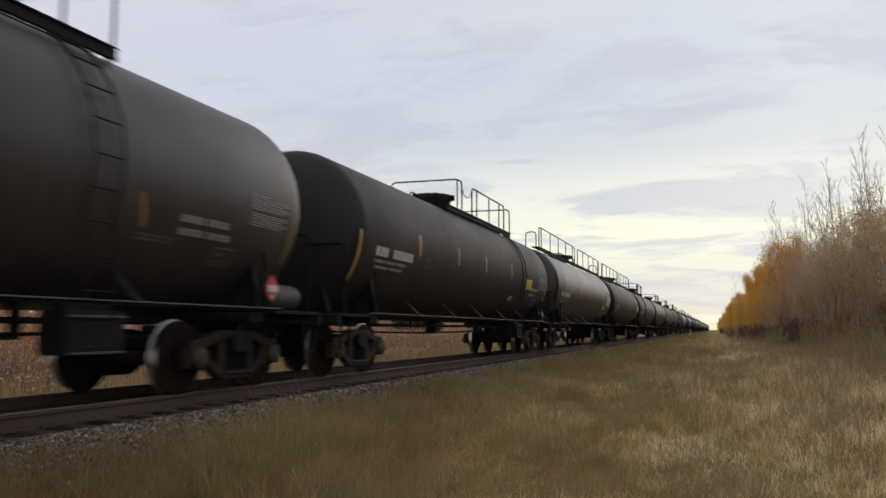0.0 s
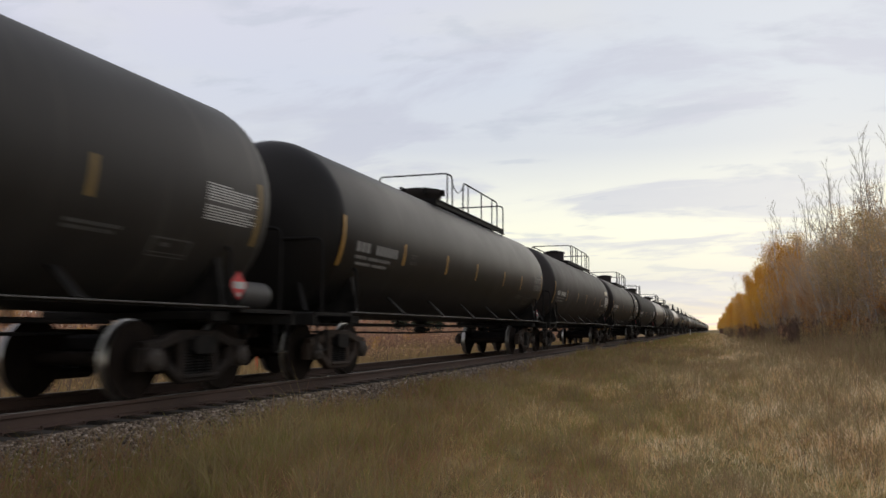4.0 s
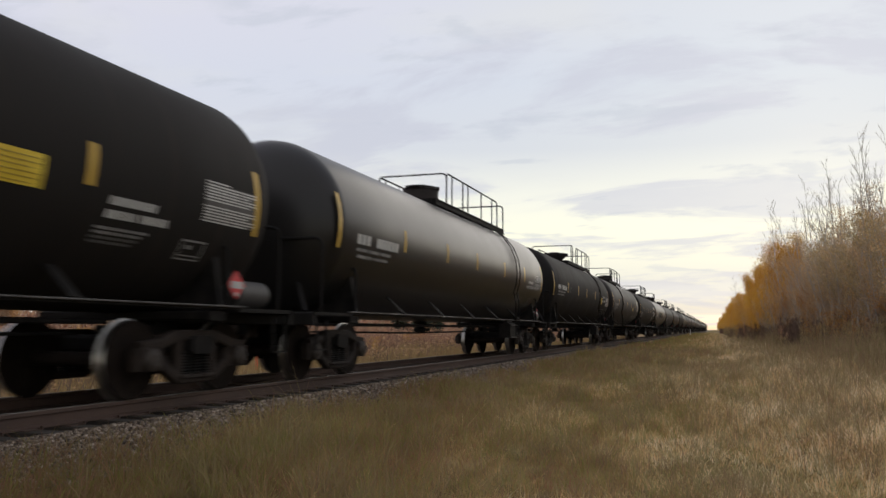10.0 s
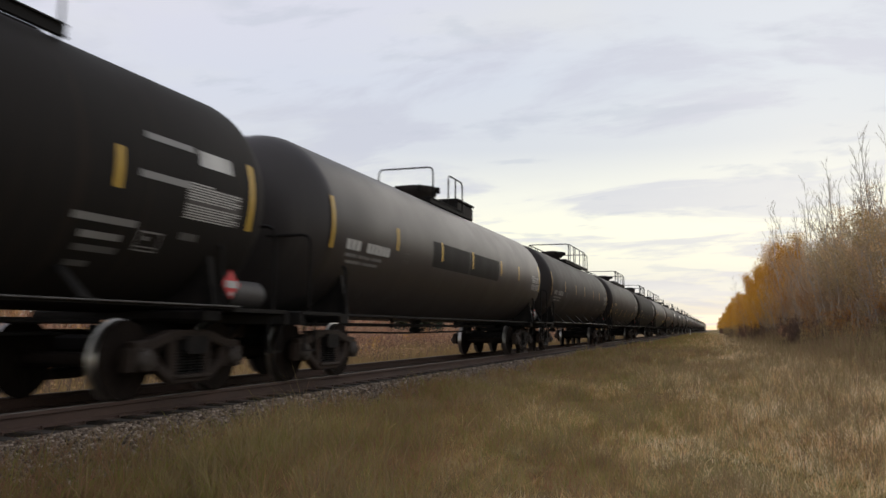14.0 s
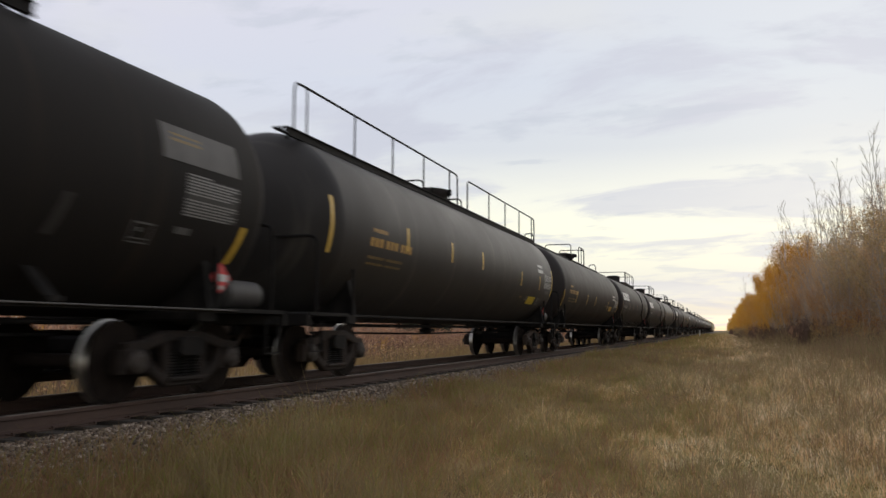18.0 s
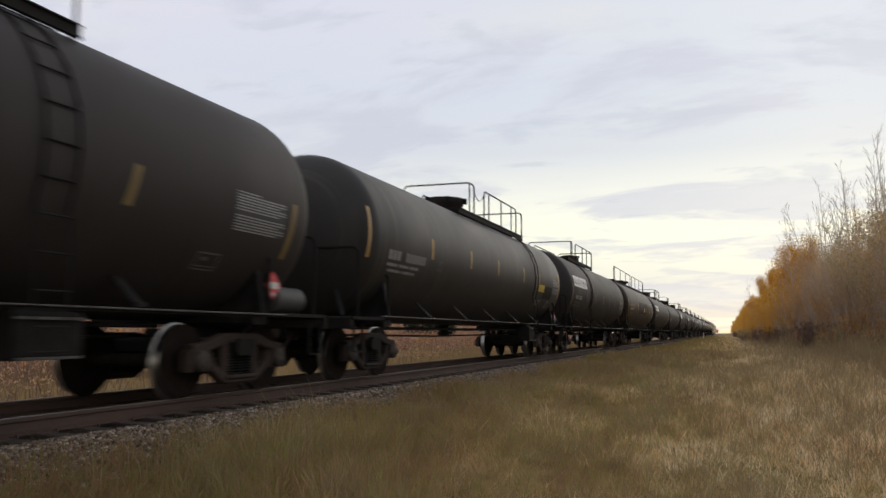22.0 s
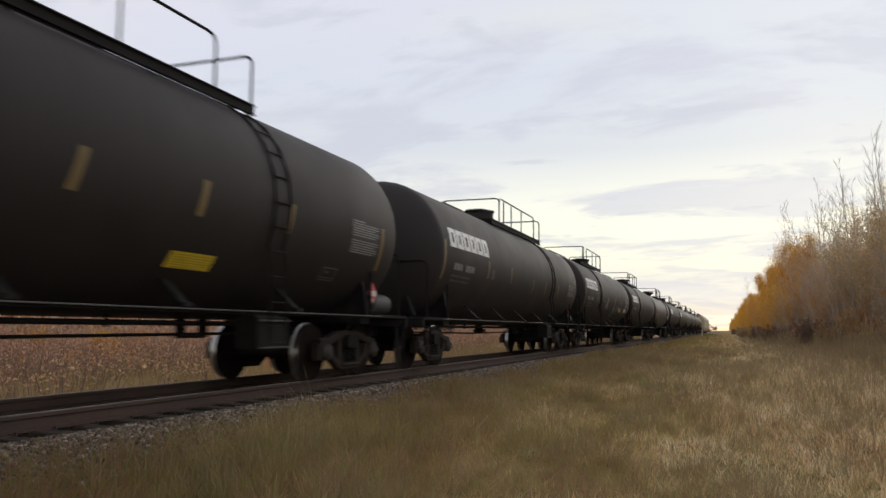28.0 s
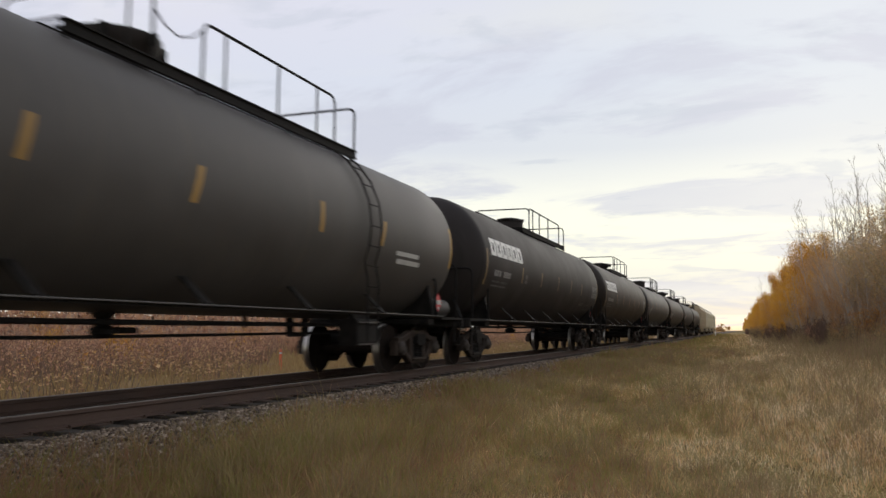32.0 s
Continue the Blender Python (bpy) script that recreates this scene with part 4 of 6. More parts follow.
def tank_mesh(L, mat):
    def make():
        a0, a1, depth = 1.22, L - 1.22, 0.72
        prof = [(a0 - depth, 0.0)]
        for i in range(1, 13):
            t = math.pi / 2 * i / 12
            prof.append((a0 - depth * math.cos(t), RT * math.sin(t)))
        prof += [(a0 + (a1 - a0) * i / 9, RT) for i in range(1, 9)]
        prof += [(a1 - (-depth) * math.cos(math.pi / 2 * i / 12) if i else a1 + depth, RT * math.sin(math.pi / 2 * i / 12)) for i in range(12, -1, -1)]
        return Geo().lathe(prof, 64, "y", (0, 0, ZC)).mesh("tank", M[mat], angle=60)
    return stored(("tank", round(L, 2), mat), make)


def wheelset_mesh():
    def make():
        g = Geo()
        for s in (-1, 1):
            def u(v):
                return s * v
            g.slot = 1
            ring = [(0.815, 0.40), (0.82, 0.44), (0.812, WHEEL_R - 0.006), (0.720, WHEEL_R), (0.712, WHEEL_R + 0.024), (0.690, WHEEL_R + 0.026), (0.682, 0.43), (0.682, 0.385)]
            g.slot = 1
            vs = []
            n = 40
            for v, r in ring:
                vs += [(u(v), r * math.cos(2 * math.pi * k / n), r * math.sin(2 * math.pi * k / n)) for k in range(n)]
            for i in range(len(ring) - 1):
                g.slot = 1 if i in (2, 3, 4) else 0
                base = len(g.v) if i == 0 else base
                if i == 0:
                    g.v += vs
                for k in range(n):
                    q = (base + i * n + k, base + i * n + (k + 1) % n, base + (i + 1) * n + (k + 1) % n, base + (i + 1) * n + k)
                    g.f.append(q if s < 0 else q[::-1])
                    g.m.append(g.slot)
            g.slot = 0
            g.lathe([(u(0.815), 0.40), (u(0.79), 0.385), (u(0.765), 0.30), (u(0.78), 0.17), (u(0.83), 0.14), (u(0.84), 0.0)], 40, "x")
            g.lathe([(u(0.682), 0.385), (u(0.71), 0.30), (u(0.72), 0.17), (u(0.66), 0.13), (u(0.64), 0.09)], 40, "x")
            for k in range(3):      # casting marks that show the turning
                t = 2 * math.pi * k / 3 + 0.4
                g.box((u(0.775), 0.25 * math.cos(t), 0.25 * math.sin(t)), (0.03, 0.05, 0.05))
        g.slot = 0
        g.lathe([(-1.02, 0.075), (-0.84, 0.08), (-0.66, 0.095), (-0.3, 0.085), (0.3, 0.085), (0.66, 0.095), (0.84, 0.08), (1.02, 0.075)], 16, "x")
        return g.mesh("wheelset", [M["wheel"], M["tread"]], angle=35)
    return stored("wheelset", make)


def side_frame_mesh():
    def make():
        g = Geo()
        t = 0.15

        def strip(pts, th):
            for a, b in zip(pts, pts[1:]):
                g.beam((0, *a), (0, *b), t, th, 0.02)
        top = [(-1.02, 0.60), (-0.72, 0.63), (-0.36, 0.74), (0.36, 0.74), (0.72, 0.63), (1.02, 0.60)]
        strip(top, 0.13)
        strip([(-0.74, 0.60), (-0.62, 0.38), (-0.34, 0.21), (0.34, 0.21), (0.62, 0.38), (0.74, 0.60)], 0.12)
        for s in (-1, 1):
            g.beam((0, s * 0.34, 0.20), (0, s * 0.34, 0.76), t * 0.9, 0.12, 0.02)
            g.box((0, s * 0.889, 0.53), (t * 1.3, 0.30, 0.16), 0.03)
            g.box((0, s * 1.06, 0.46), (t, 0.09, 0.26), 0.02)
            g.box((0, s * 0.72, 0.46), (t, 0.09, 0.26), 0.02)
        g.box((0, 0, 0.235), (t * 1.5, 0.66, 0.05), 0.015)
        return g.mesh("side_frame", M["bogie"], angle=30)
    return stored("side_frame", make)


def spring_mesh():
    def make():
        g = Geo()
        prof = []
        for i in range(9):
            prof += [(0.26 + 0.035 * i, 0.065), (0.277 + 0.035 * i, 0.085)]
        g.lathe(prof, 10, "z")
        return g.mesh("coil_spring", M["frame"], angle=50)
    return stored("springs", make)


def cap_mesh():
    def make():
        g = Geo().lathe([(-0.10, 0.13), (0.02, 0.135), (0.05, 0.12), (0.07, 0.075), (0.085, 0.07), (0.09, 0.0)], 16, "x")
        for k in range(3):
            t = 2.1 * k
            g.box((0.075, 0.05 * math.cos(t), 0.05 * math.sin(t)), (0.04, 0.03, 0.03))
        return g.mesh("bearing_cap", M["cast_light"], angle=35)
    return stored("cap", make)


def bogie_mesh():
    def make():
        g = Geo()
        g.box((0, 0, 0.62), (2.3, 0.40, 0.22), 0.04)
        g.box((0, 0, 0.80), (0.75, 0.42, 0.12), 0.03)
        for s in (-1, 1):
            g.beam((-0.9, s * 0.40, 0.40), (0.9, s * 0.40, 0.40), 0.10, 0.10, 0.02)
            g.beam((0, s * 0.40, 0.40), (0.25, s * 0.1, 0.62), 0.06, 0.06)
            g.box((0.75, s * 0.43, 0.42), (0.10, 0.08, 0.30), 0.02)
            g.box((-0.75, s * 0.43, 0.42), (0.10, 0.08, 0.30), 0.02)
        return g.mesh("bogie", M["frame"], angle=30)
    return stored("bogie", make)


WHEELSETS = {1: [], -1: []}
SWELL = [1.0]                # how much wider than usual the tank at hand is


def add_bogie(car, y):
    b = part("bogie", bogie_mesh(), car, pose(0, y, 0), "cast steel bogie with coil springs")
    for s in (-1, 1):
        part("side_frame", side_frame_mesh(), b, pose(s * 1.0, 0, 0))
        for y2 in (-0.2, 0.0, 0.2):
            part("coil_spring", spring_mesh(), b, pose(s * 1.0, y2, 0))
        for e in (-1, 1):
            part("bearing_cap", cap_mesh(), b, pose(s * 1.08, e * 0.889, 0.457, 0, 0, 0 if s > 0 else 180))
    for e in (-1, 1):
        WHEELSETS[e].append(part("wheelset", wheelset_mesh(), b, pose(0, e * 0.889, WHEEL_R), "dark wheels with polished treads"))


def coupler_mesh():
    def make():
        g = Geo().box((0, 0.42, 0.876), (0.15, 0.85, 0.17), 0.03)
        g.box((0.03, 0.02, 0.876), (0.34, 0.26, 0.29), 0.05)
        g.box((-0.13, -0.06, 0.876), (0.12, 0.20, 0.27), 0.04)
        g.box((0, 0.5, 0.876), (0.62, 0.10, 0.40), 0.03)
        g.tube([(0.28, 0.4, 0.80), (0.25, 0.15, 0.5), (0.1, -0.02, 0.42)], 0.03, 6)
        return g.mesh("coupler", M["bogie"], angle=30)
    return stored("coupler", make)


def end_sill_mesh():
    def make():
        g = Geo().box((0, 0.95, 1.055), (2.90, 1.35, 0.05), 0.01)
        g.box((0, 0.30, 0.97), (2.90, 0.08, 0.20), 0.015)
        g.box((0, 1.0, 0.90), (0.55, 1.6, 0.34), 0.03)
        for s in (-1, 1):
            g.beam((s * 1.38, 0.35, 0.95), (s * 0.35, 1.5, 0.95), 0.09, 0.14, 0.01)
            g.beam((s * 1.42, 0.42, 0.95), (s * 1.42, 0.42, 0.50), 0.04, 0.02)
            g.beam((s * 1.42, 0.74, 0.95), (s * 1.42, 0.74, 0.50), 0.04, 0.02)
            g.beam((s * 1.42, 0.42, 0.50), (s * 1.42, 0.74, 0.50), 0.04, 0.02)
        return g.mesh("end_sill", M["frame"], angle=30)
    return stored("end_sill", make)


def saddle_mesh():
    def make():
        g = Geo()
        under = [(RT * math.cos(radians(a)), ZC + RT * math.sin(radians(a)) - 0.004) for a in (-32, -45, -60, -75, -90, -105, -120, -135, -148)]
        ring = [(1.40, 1.06)] + under + [(-1.40, 1.06)]
        n = len(ring)
        for y in (-0.05, 0.05):
            g.v += [(u, y, z) for u, z in ring]
        g.f = [tuple(range(n)), tuple(range(2 * n - 1, n - 1, -1))] + [(i, n + i, n + (i + 1) % n, (i + 1) % n) for i in range(n)]
        g.m = [0] * len(g.f)
        g.box((0, 0, 0.98), (2.7, 0.34, 0.12), 0.02)
        return g.mesh("saddle", M["frame"], angle=30)
    return stored("saddle", make)


def long_sill_mesh(L):
    def make():
        # top strip in the pale steel paints the highlight along the sill's edge
        g = Geo().box((0, L / 2, 1.098), (0.06, L - 3.0, 0.018), 0.004)
        g.slot = 1
        g.box((-0.02, L / 2, 1.076), (0.012, L - 3.0, 0.026))
        return g.mesh("side_sill", [M["pale_edge"], M["frame"]], False)
    return stored(("sill", round(L, 2)), make)


def strut_mesh():
    def make():
        g = Geo().beam((1.05, 0, 1.44), (1.44, 0, 1.08), 0.14, 0.02)
        g.box((1.43, 0, 1.10), (0.06, 0.16, 0.05))
        return g.mesh("strut", M["frame"], False)
    return stored("strut", make)


def gear_mesh(L):
    """Centre rods and brackets of the brake under the tank."""
    def make():
        g = Geo()
        g.tube([(0.25, 2.6, 0.90), (0.25, L - 2.6, 0.90)], 0.035, 6)
        g.tube([(0.02, 2.9, 0.76), (0.02, L / 2 - 1, 0.72), (0.02, L - 2.9, 0.76)], 0.022, 6)
        for y in (4.2, 6.6, L - 6.8, L - 4.1):
            g.beam((0.25, y, 1.1), (0.25, y, 0.84), 0.06, 0.02)
        g.beam((0.0, L - 5.1, 1.05), (0.0, L - 5.1, 0.70), 0.10, 0.12, 0.01)
        g.beam((0.0, L - 4.6, 1.05), (0.0, L - 4.6, 0.70), 0.10, 0.12, 0.01)
        g.beam((0.0, L - 5.1, 0.71), (0.0, L - 4.6, 0.71), 0.10, 0.04)
        return g.mesh("brake_rods", M["frame"], angle=30)
    return stored(("gear", round(L, 2)), make)


def outlet_mesh():
    def make():
        g = Geo().lathe([(0.72, 0.10), (0.76, 0.16), (0.82, 0.16), (0.86, 0.11), (0.95, 0.12), (1.06, 0.22)], 14, "z")
        g.box((0, 0.35, 0.80), (0.12, 0.4, 0.08), 0.02)
        return g.mesh("outlet_valve", M["frame"], angle=40)
    return stored("outlet", make)


def dome_mesh(kind):
    def make():
        g = Geo()
        z = ZC + RT - 0.04
        if kind == "pan":
            g.lathe([(z, 0.36), (z + 0.12, 0.40), (z + 0.24, 0.53), (z + 0.36, 0.57), (z + 0.41, 0.57), (z + 0.41, 0.52), (z + 0.36, 0.48)], 26)
        else:
            g.lathe([(z, 0.46), (z + 0.40, 0.46), (z + 0.42, 0.48), (z + 0.46, 0.47)], 26)
        return g.mesh("dome", M["black"], angle=35)
    return stored(("dome", kind), make)


def lid_mesh(kind):
    def make():
        z = ZC + RT - 0.04
        top = 0.38 if kind == "pan" else 0.46
        g = Geo().lathe([(z + top - 0.02, 0.43), (z + top + 0.04, 0.42), (z + top + 0.09, 0.20), (z + top + 0.10, 0.0)], 24)
        for k in range(6):
            t = math.pi / 3 * k
            g.box((0.47 * math.cos(t), 0.47 * math.sin(t), z + top - 0.01), (0.07, 0.07, 0.09), 0.01)
        g.box((0.0, -0.5, z + top), (0.30, 0.08, 0.06), 0.01)
        return g.mesh("lid", M["frame"], angle=35)
    return stored(("lid", kind), make)


def platform_mesh(y0, y1, w, z=3.95, narrow=False):
    """Walkway: deep side channels, slatted deck and brackets that hold it clear of the tank."""
    def make():
        g = Geo()
        for s in (-1, 1):
            if narrow:
                g.box((s * w, (y0 + y1) / 2, z - 0.02), (0.04, y1 - y0, 0.10), 0.006)
            else:
                g.box((s * w, (y0 + y1) / 2, z - 0.003), (0.035, y1 - y0, 0.145), 0.006)
                g.box((s * (w + 0.02), (y0 + y1) / 2, z + 0.06), (0.05, y1 - y0, 0.018))
                g.box((s * (w + 0.02), (y0 + y1) / 2, z - 0.066), (0.05, y1 - y0, 0.018))
        n = max(2, int((y1 - y0) / 0.16))
        gap = 0.0 if narrow else 0.50
        for i in range(n + 1):
            y = y0 + (y1 - y0) * i / n
            if gap:
                for s in (-1, 1):
                    g.box((s * (w + gap) / 2, y, z + 0.065), (w - gap, 0.035, 0.025))
            else:
                g.box((0, y, z + 0.01), (2 * w, 0.035, 0.03))
        for s in (-1, 1):
            if gap:
                g.box((s * gap, (y0 + y1) / 2, z + 0.07), (0.03, y1 - y0, 0.04))
            m = max(2, int((y1 - y0) / 1.9))
            for i in range(m + 1):
                y = y0 + 0.08 + (y1 - y0 - 0.16) * i / m
                foot = ZC + math.sqrt(RT * RT - (w - 0.05) ** 2) - 0.02
                g.beam((s * (w - 0.05), y, foot), (s * w, y, z), 0.07, 0.03)
        return g.mesh("walkway", M["frame"], False)
    return stored(("platform", y0, y1, w, z, narrow), make)


RAIL_Z = 4.72                # top of the handrails
PIPE = 0.021


def add_rail(car, y0, y1, side, posts, z=3.95, top=RAIL_Z):
    """A handrail along the car with its posts. side: its distance from the middle. posts: their number, or their places along the car."""
    rail = part("handrail", stored(("rail", y0, y1, side, top, z), lambda: hoop([(side, y0, z), (side, y0, top), (side, y1, top), (side, y1, z)], PIPE).mesh("handrail", M["frame"])), car)
    for y in posts if isinstance(posts, list) else [y0 + (y1 - y0) * (i + 1) / (posts + 1) for i in range(posts)]:
        part("post", stored(("post", side, z, top), lambda: Geo().tube([(side, 0, z), (side, 0, top)], PIPE * 0.9, 6).mesh("post", M["frame"])), rail, pose(0, y, 0))


def add_cross(car, y, w0, w1, top=RAIL_Z, z=3.95):
    part("end_rail", stored(("cross", w0, w1, top, z), lambda: hoop([(w0, 0, z), (w0, 0, top), (w1, 0, top), (w1, 0, z)], PIPE, 0.14).mesh("end_rail", M["frame"])), car, pose(0, y, 0))


def add_hoop(car, y0, y1, w0, w1, z, top=RAIL_Z):
    """A rail across the tank that turns the near corner and comes down at a second post."""
    rail = part("end_rail", stored(("hoop", round(y1 - y0, 2), w0, w1, z, top), lambda: hoop([(w0, 0, z), (w0, 0, top), (w1, 0, top), (w1, y1 - y0, top), (w1, y1 - y0, z)], PIPE, 0.14).mesh("end_rail", M["frame"])), car, pose(0, y0, 0))
    part("post", stored(("post", w1, z, top), lambda: Geo().tube([(w1, 0, z), (w1, 0, top)], PIPE * 0.9, 6).mesh("post", M["frame"])), rail, pose(0, 0.05, 0))


def add_ladder(car, y):
    """Ladder that follows the tank from the walkway down to the sill."""
    def make():
        pts = [(*on_tank(0, a, RT + 0.07),) for a in (60, 45, 30, 15, 0, -12, -22)] + [(1.53, 0, 1.6), (1.53, 0, 1.02), (1.53, 0, 0.62)]
        return Geo().tube(pts, 0.017, 4).mesh("stile", M["frame"], False)
    stile = stored("stile", make)
    lad = part("ladder", stile, car, pose(0, y - 0.2, 0), "black steel side ladder")
    part("stile", stile, lad, pose(0, 0.4, 0))
    rung = stored("rung", lambda: Geo().tube([(0, -0.2, 0), (0, 0.2, 0)], 0.011, 6).mesh("rung", M["frame"]))
    for a in (52, 39, 26, 13, 0, -12):
        part("rung", rung, lad, pose(*on_tank(0.2, a, RT + 0.07)))
    for z in (1.86, 1.52, 1.18, 0.86, 0.64):
        part("rung", rung, lad, pose(1.53, 0.2, z))


def add_top(car, kind, L, dome_kind):
    dy = {"B": 9.05, "C": 8.9, "D": 8.75}.get(kind, 8.75)
    d = part("dome", dome_mesh(dome_kind), car, pose(0, dy, 0), "black manway housing on the tank top")
    part("lid", lid_mesh(dome_kind), d)
    if dome_kind == "pan":
        lug = stored("lug", lambda: Geo().box((0.60, 0, ZC + RT + 0.29), (0.10, 0.10, 0.15), 0.02).mesh("lug", M["frame"], False))
        for k in range(6):
            part("lug", lug, d, pose(0, 0, 0, 0, 0, 60 * k))
    z = 3.93 if SWELL[0] > 1 else 3.88
    if kind in "AHG":
        o = -0.25 if kind == "G" else 0.0
        part("walkway", platform_mesh(7.35 + o, 13.88 + o, 0.89, z), car)
        for side in (0.89, -0.95):
            if kind == "A":
                add_rail(car, 8.2, 13.1, side, [8.65, 9.58, 10.05, 11.35, 12.5], z)
            else:
                add_rail(car, 9.58 + o, 13.1 + o, side, [10.05 + o, 11.35 + o, 12.5 + o], z)
        if kind == "A":
            add_cross(car, 8.2, -0.95, 0.89, RAIL_Z, z)
        else:
            add_hoop(car, 8.2 + o, 8.65 + o, -0.95, 0.89, z)
            part("chain", stored("chain", lambda: Geo().tube([(0.89, 8.66, 4.55), (0.89, 8.85, 4.42), (0.89, 9.1, 4.36), (0.89, 9.35, 4.44), (0.89, 9.58, 4.62)], 0.012, 5).mesh("chain", M["frame"])), car, pose(0, o, 0))
        add_cross(car, 13.83 + o, -0.75, 0.89, RAIL_Z, z)
    elif kind == "P":
        part("walkway", platform_mesh(7.1, 13.34, 0.89, z), car)
        add_cross(car, 7.95, -0.9, 0.89, RAIL_Z, z)
        for side in (0.89, -0.95):
            add_rail(car, 7.95, 12.42, side, [8.45, 9.35, 10.65], z)
        add_cross(car, 13.28, -0.75, 0.89, RAIL_Z, z)
    elif kind == "R":
        part("walkway", platform_mesh(3.75, 9.92, 0.89, z), car)
        add_hoop(car, 4.4, 4.75, -0.95, 0.89, z)
        for side in (0.89, -0.95):
            if SWELL[0] > 1:
                add_rail(car, 5.5, 9.92, side, [7.28, 8.46], z)
            else:
                add_rail(car, 5.2, 8.52, side, [5.64, 6.8, 8.06], z)
        add_cross(car, 9.87, -0.75, 0.89, RAIL_Z, z)
    elif kind == "B":
        start, end, step = (0.70, L - 0.60, 2.7) if L > 18.55 else (0.92, L - 0.45, 1.82)
        part("walkway", platform_mesh(round(start - 0.2, 2), round(L - 0.55, 2), 0.75), car)
        add_rail(car, start, 9.25, 0.75, [y for y in (start + 0.42 + step * i for i in range(5)) if y < 9.0], top=4.81)
        add_rail(car, 10.1, end, 0.75, [y for y in (end - 0.40 - step * i for i in range(5)) if y > 10.4], top=4.81)
        add_cross(car, 7.3, -0.55, 0.55, 4.35)
        add_cross(car, 10.2, -0.55, 0.55, 4.35)
        if 18.1 < L < 18.2:
            add_cross(car, 0.35, 0.35, 0.75, 4.55)
            add_cross(car, 16.7, 0.35, 0.75, 4.5)
    elif kind == "C":
        wide = SWELL[0] > 1
        part("walkway", platform_mesh(0.95, L - 1.35, 0.42 if wide else 0.16, 4.09 if wide else 4.07, True), car)
        if wide:
            add_cross(car, 1.1, 0.0, 0.36, 4.5, 4.07)
            add_cross(car, L - 1.5, 0.0, 0.36, 4.5, 4.07)
        add_cross(car, 7.7, -0.6, 0.6, 4.75)
        add_rail(car, 9.6, 11.1, 0.62, 1, top=4.81)
        add_cross(car, 11.15, -0.62, 0.62, 4.81)
        part("walkway", platform_mesh(7.6, 11.2, 0.62), car)
    elif kind == "D":
        part("walkway", platform_mesh(7.9, 10.5, 0.70), car)
        add_cross(car, 8.1, -0.75, 0.7, 4.8)
        add_rail(car, 9.3, 10.5, 0.7, 1, top=4.81)
        part("valve_box", stored("valve_box", lambda: Geo().box((0.1, 11.2, 4.12), (0.95, 1.45, 0.42), 0.05).box((0.1, 11.2, 4.36), (1.02, 1.52, 0.06), 0.02).mesh("valve_box", M["frame"], False)), car)


def swollen():
    k = SWELL[0]
    return Matrix.Translation((0, 0, ZC)) @ Matrix.Diagonal((k, 1, k, 1)) @ Matrix.Translation((0, 0, -ZC))


def mark(car, name, y0, y1, a0, a1, mat, proud=0.004, slant=0.0, label=""):
    me, y = patch(y0, y1, a0, a1, mat, proud, slant)
    return part(name, me, car, pose(0, y, 0) @ swollen(), label)


def bars_mesh(rows, mat, proud=0.004):
    """Plain bars of one stencil in one mesh: rows of (start, end, low angle, high angle)."""
    def make():
        g = Geo()
        for y0, y1, a0, a1 in rows:
            n = max(1, int(abs(a1 - a0) / 4))
            b = len(g.v)
            lo, hi = min(a0, a1), max(a0, a1)
            for i in range(n + 1):
                a = lo + (hi - lo) * i / n
                g.v += [on_tank(y0, a, RT + proud), on_tank(y1, a, RT + proud)]
            g.f += [(b + 2 * i, b + 2 * i + 1, b + 2 * i + 3, b + 2 * i + 2) for i in range(n)]
            g.m += [0] * n
        return g.mesh("stencil", M[mat])
    return stored(("bars", tuple(tuple(round(v, 3) for v in r) for r in rows), mat, proud), make)


def lettering(car, y0, y1, a0, a1, n, mat, name="marking_bar"):
    """A row of n words, each of plain upright bars."""
    w = (y1 - y0) / n
    k = max(2, int(w * 0.9 / (0.17 if abs(a1 - a0) > 4 else 0.07)))
    step = w * 0.88 / k
    rows = [(i * w + j * step, i * w + (j + 0.74) * step, a0, a1) for i in range(n) for j in range(k)]
    tagged(part(name, bars_mesh(rows, mat), car, pose(0, y0, 0) @ swollen()), kind="stuff")


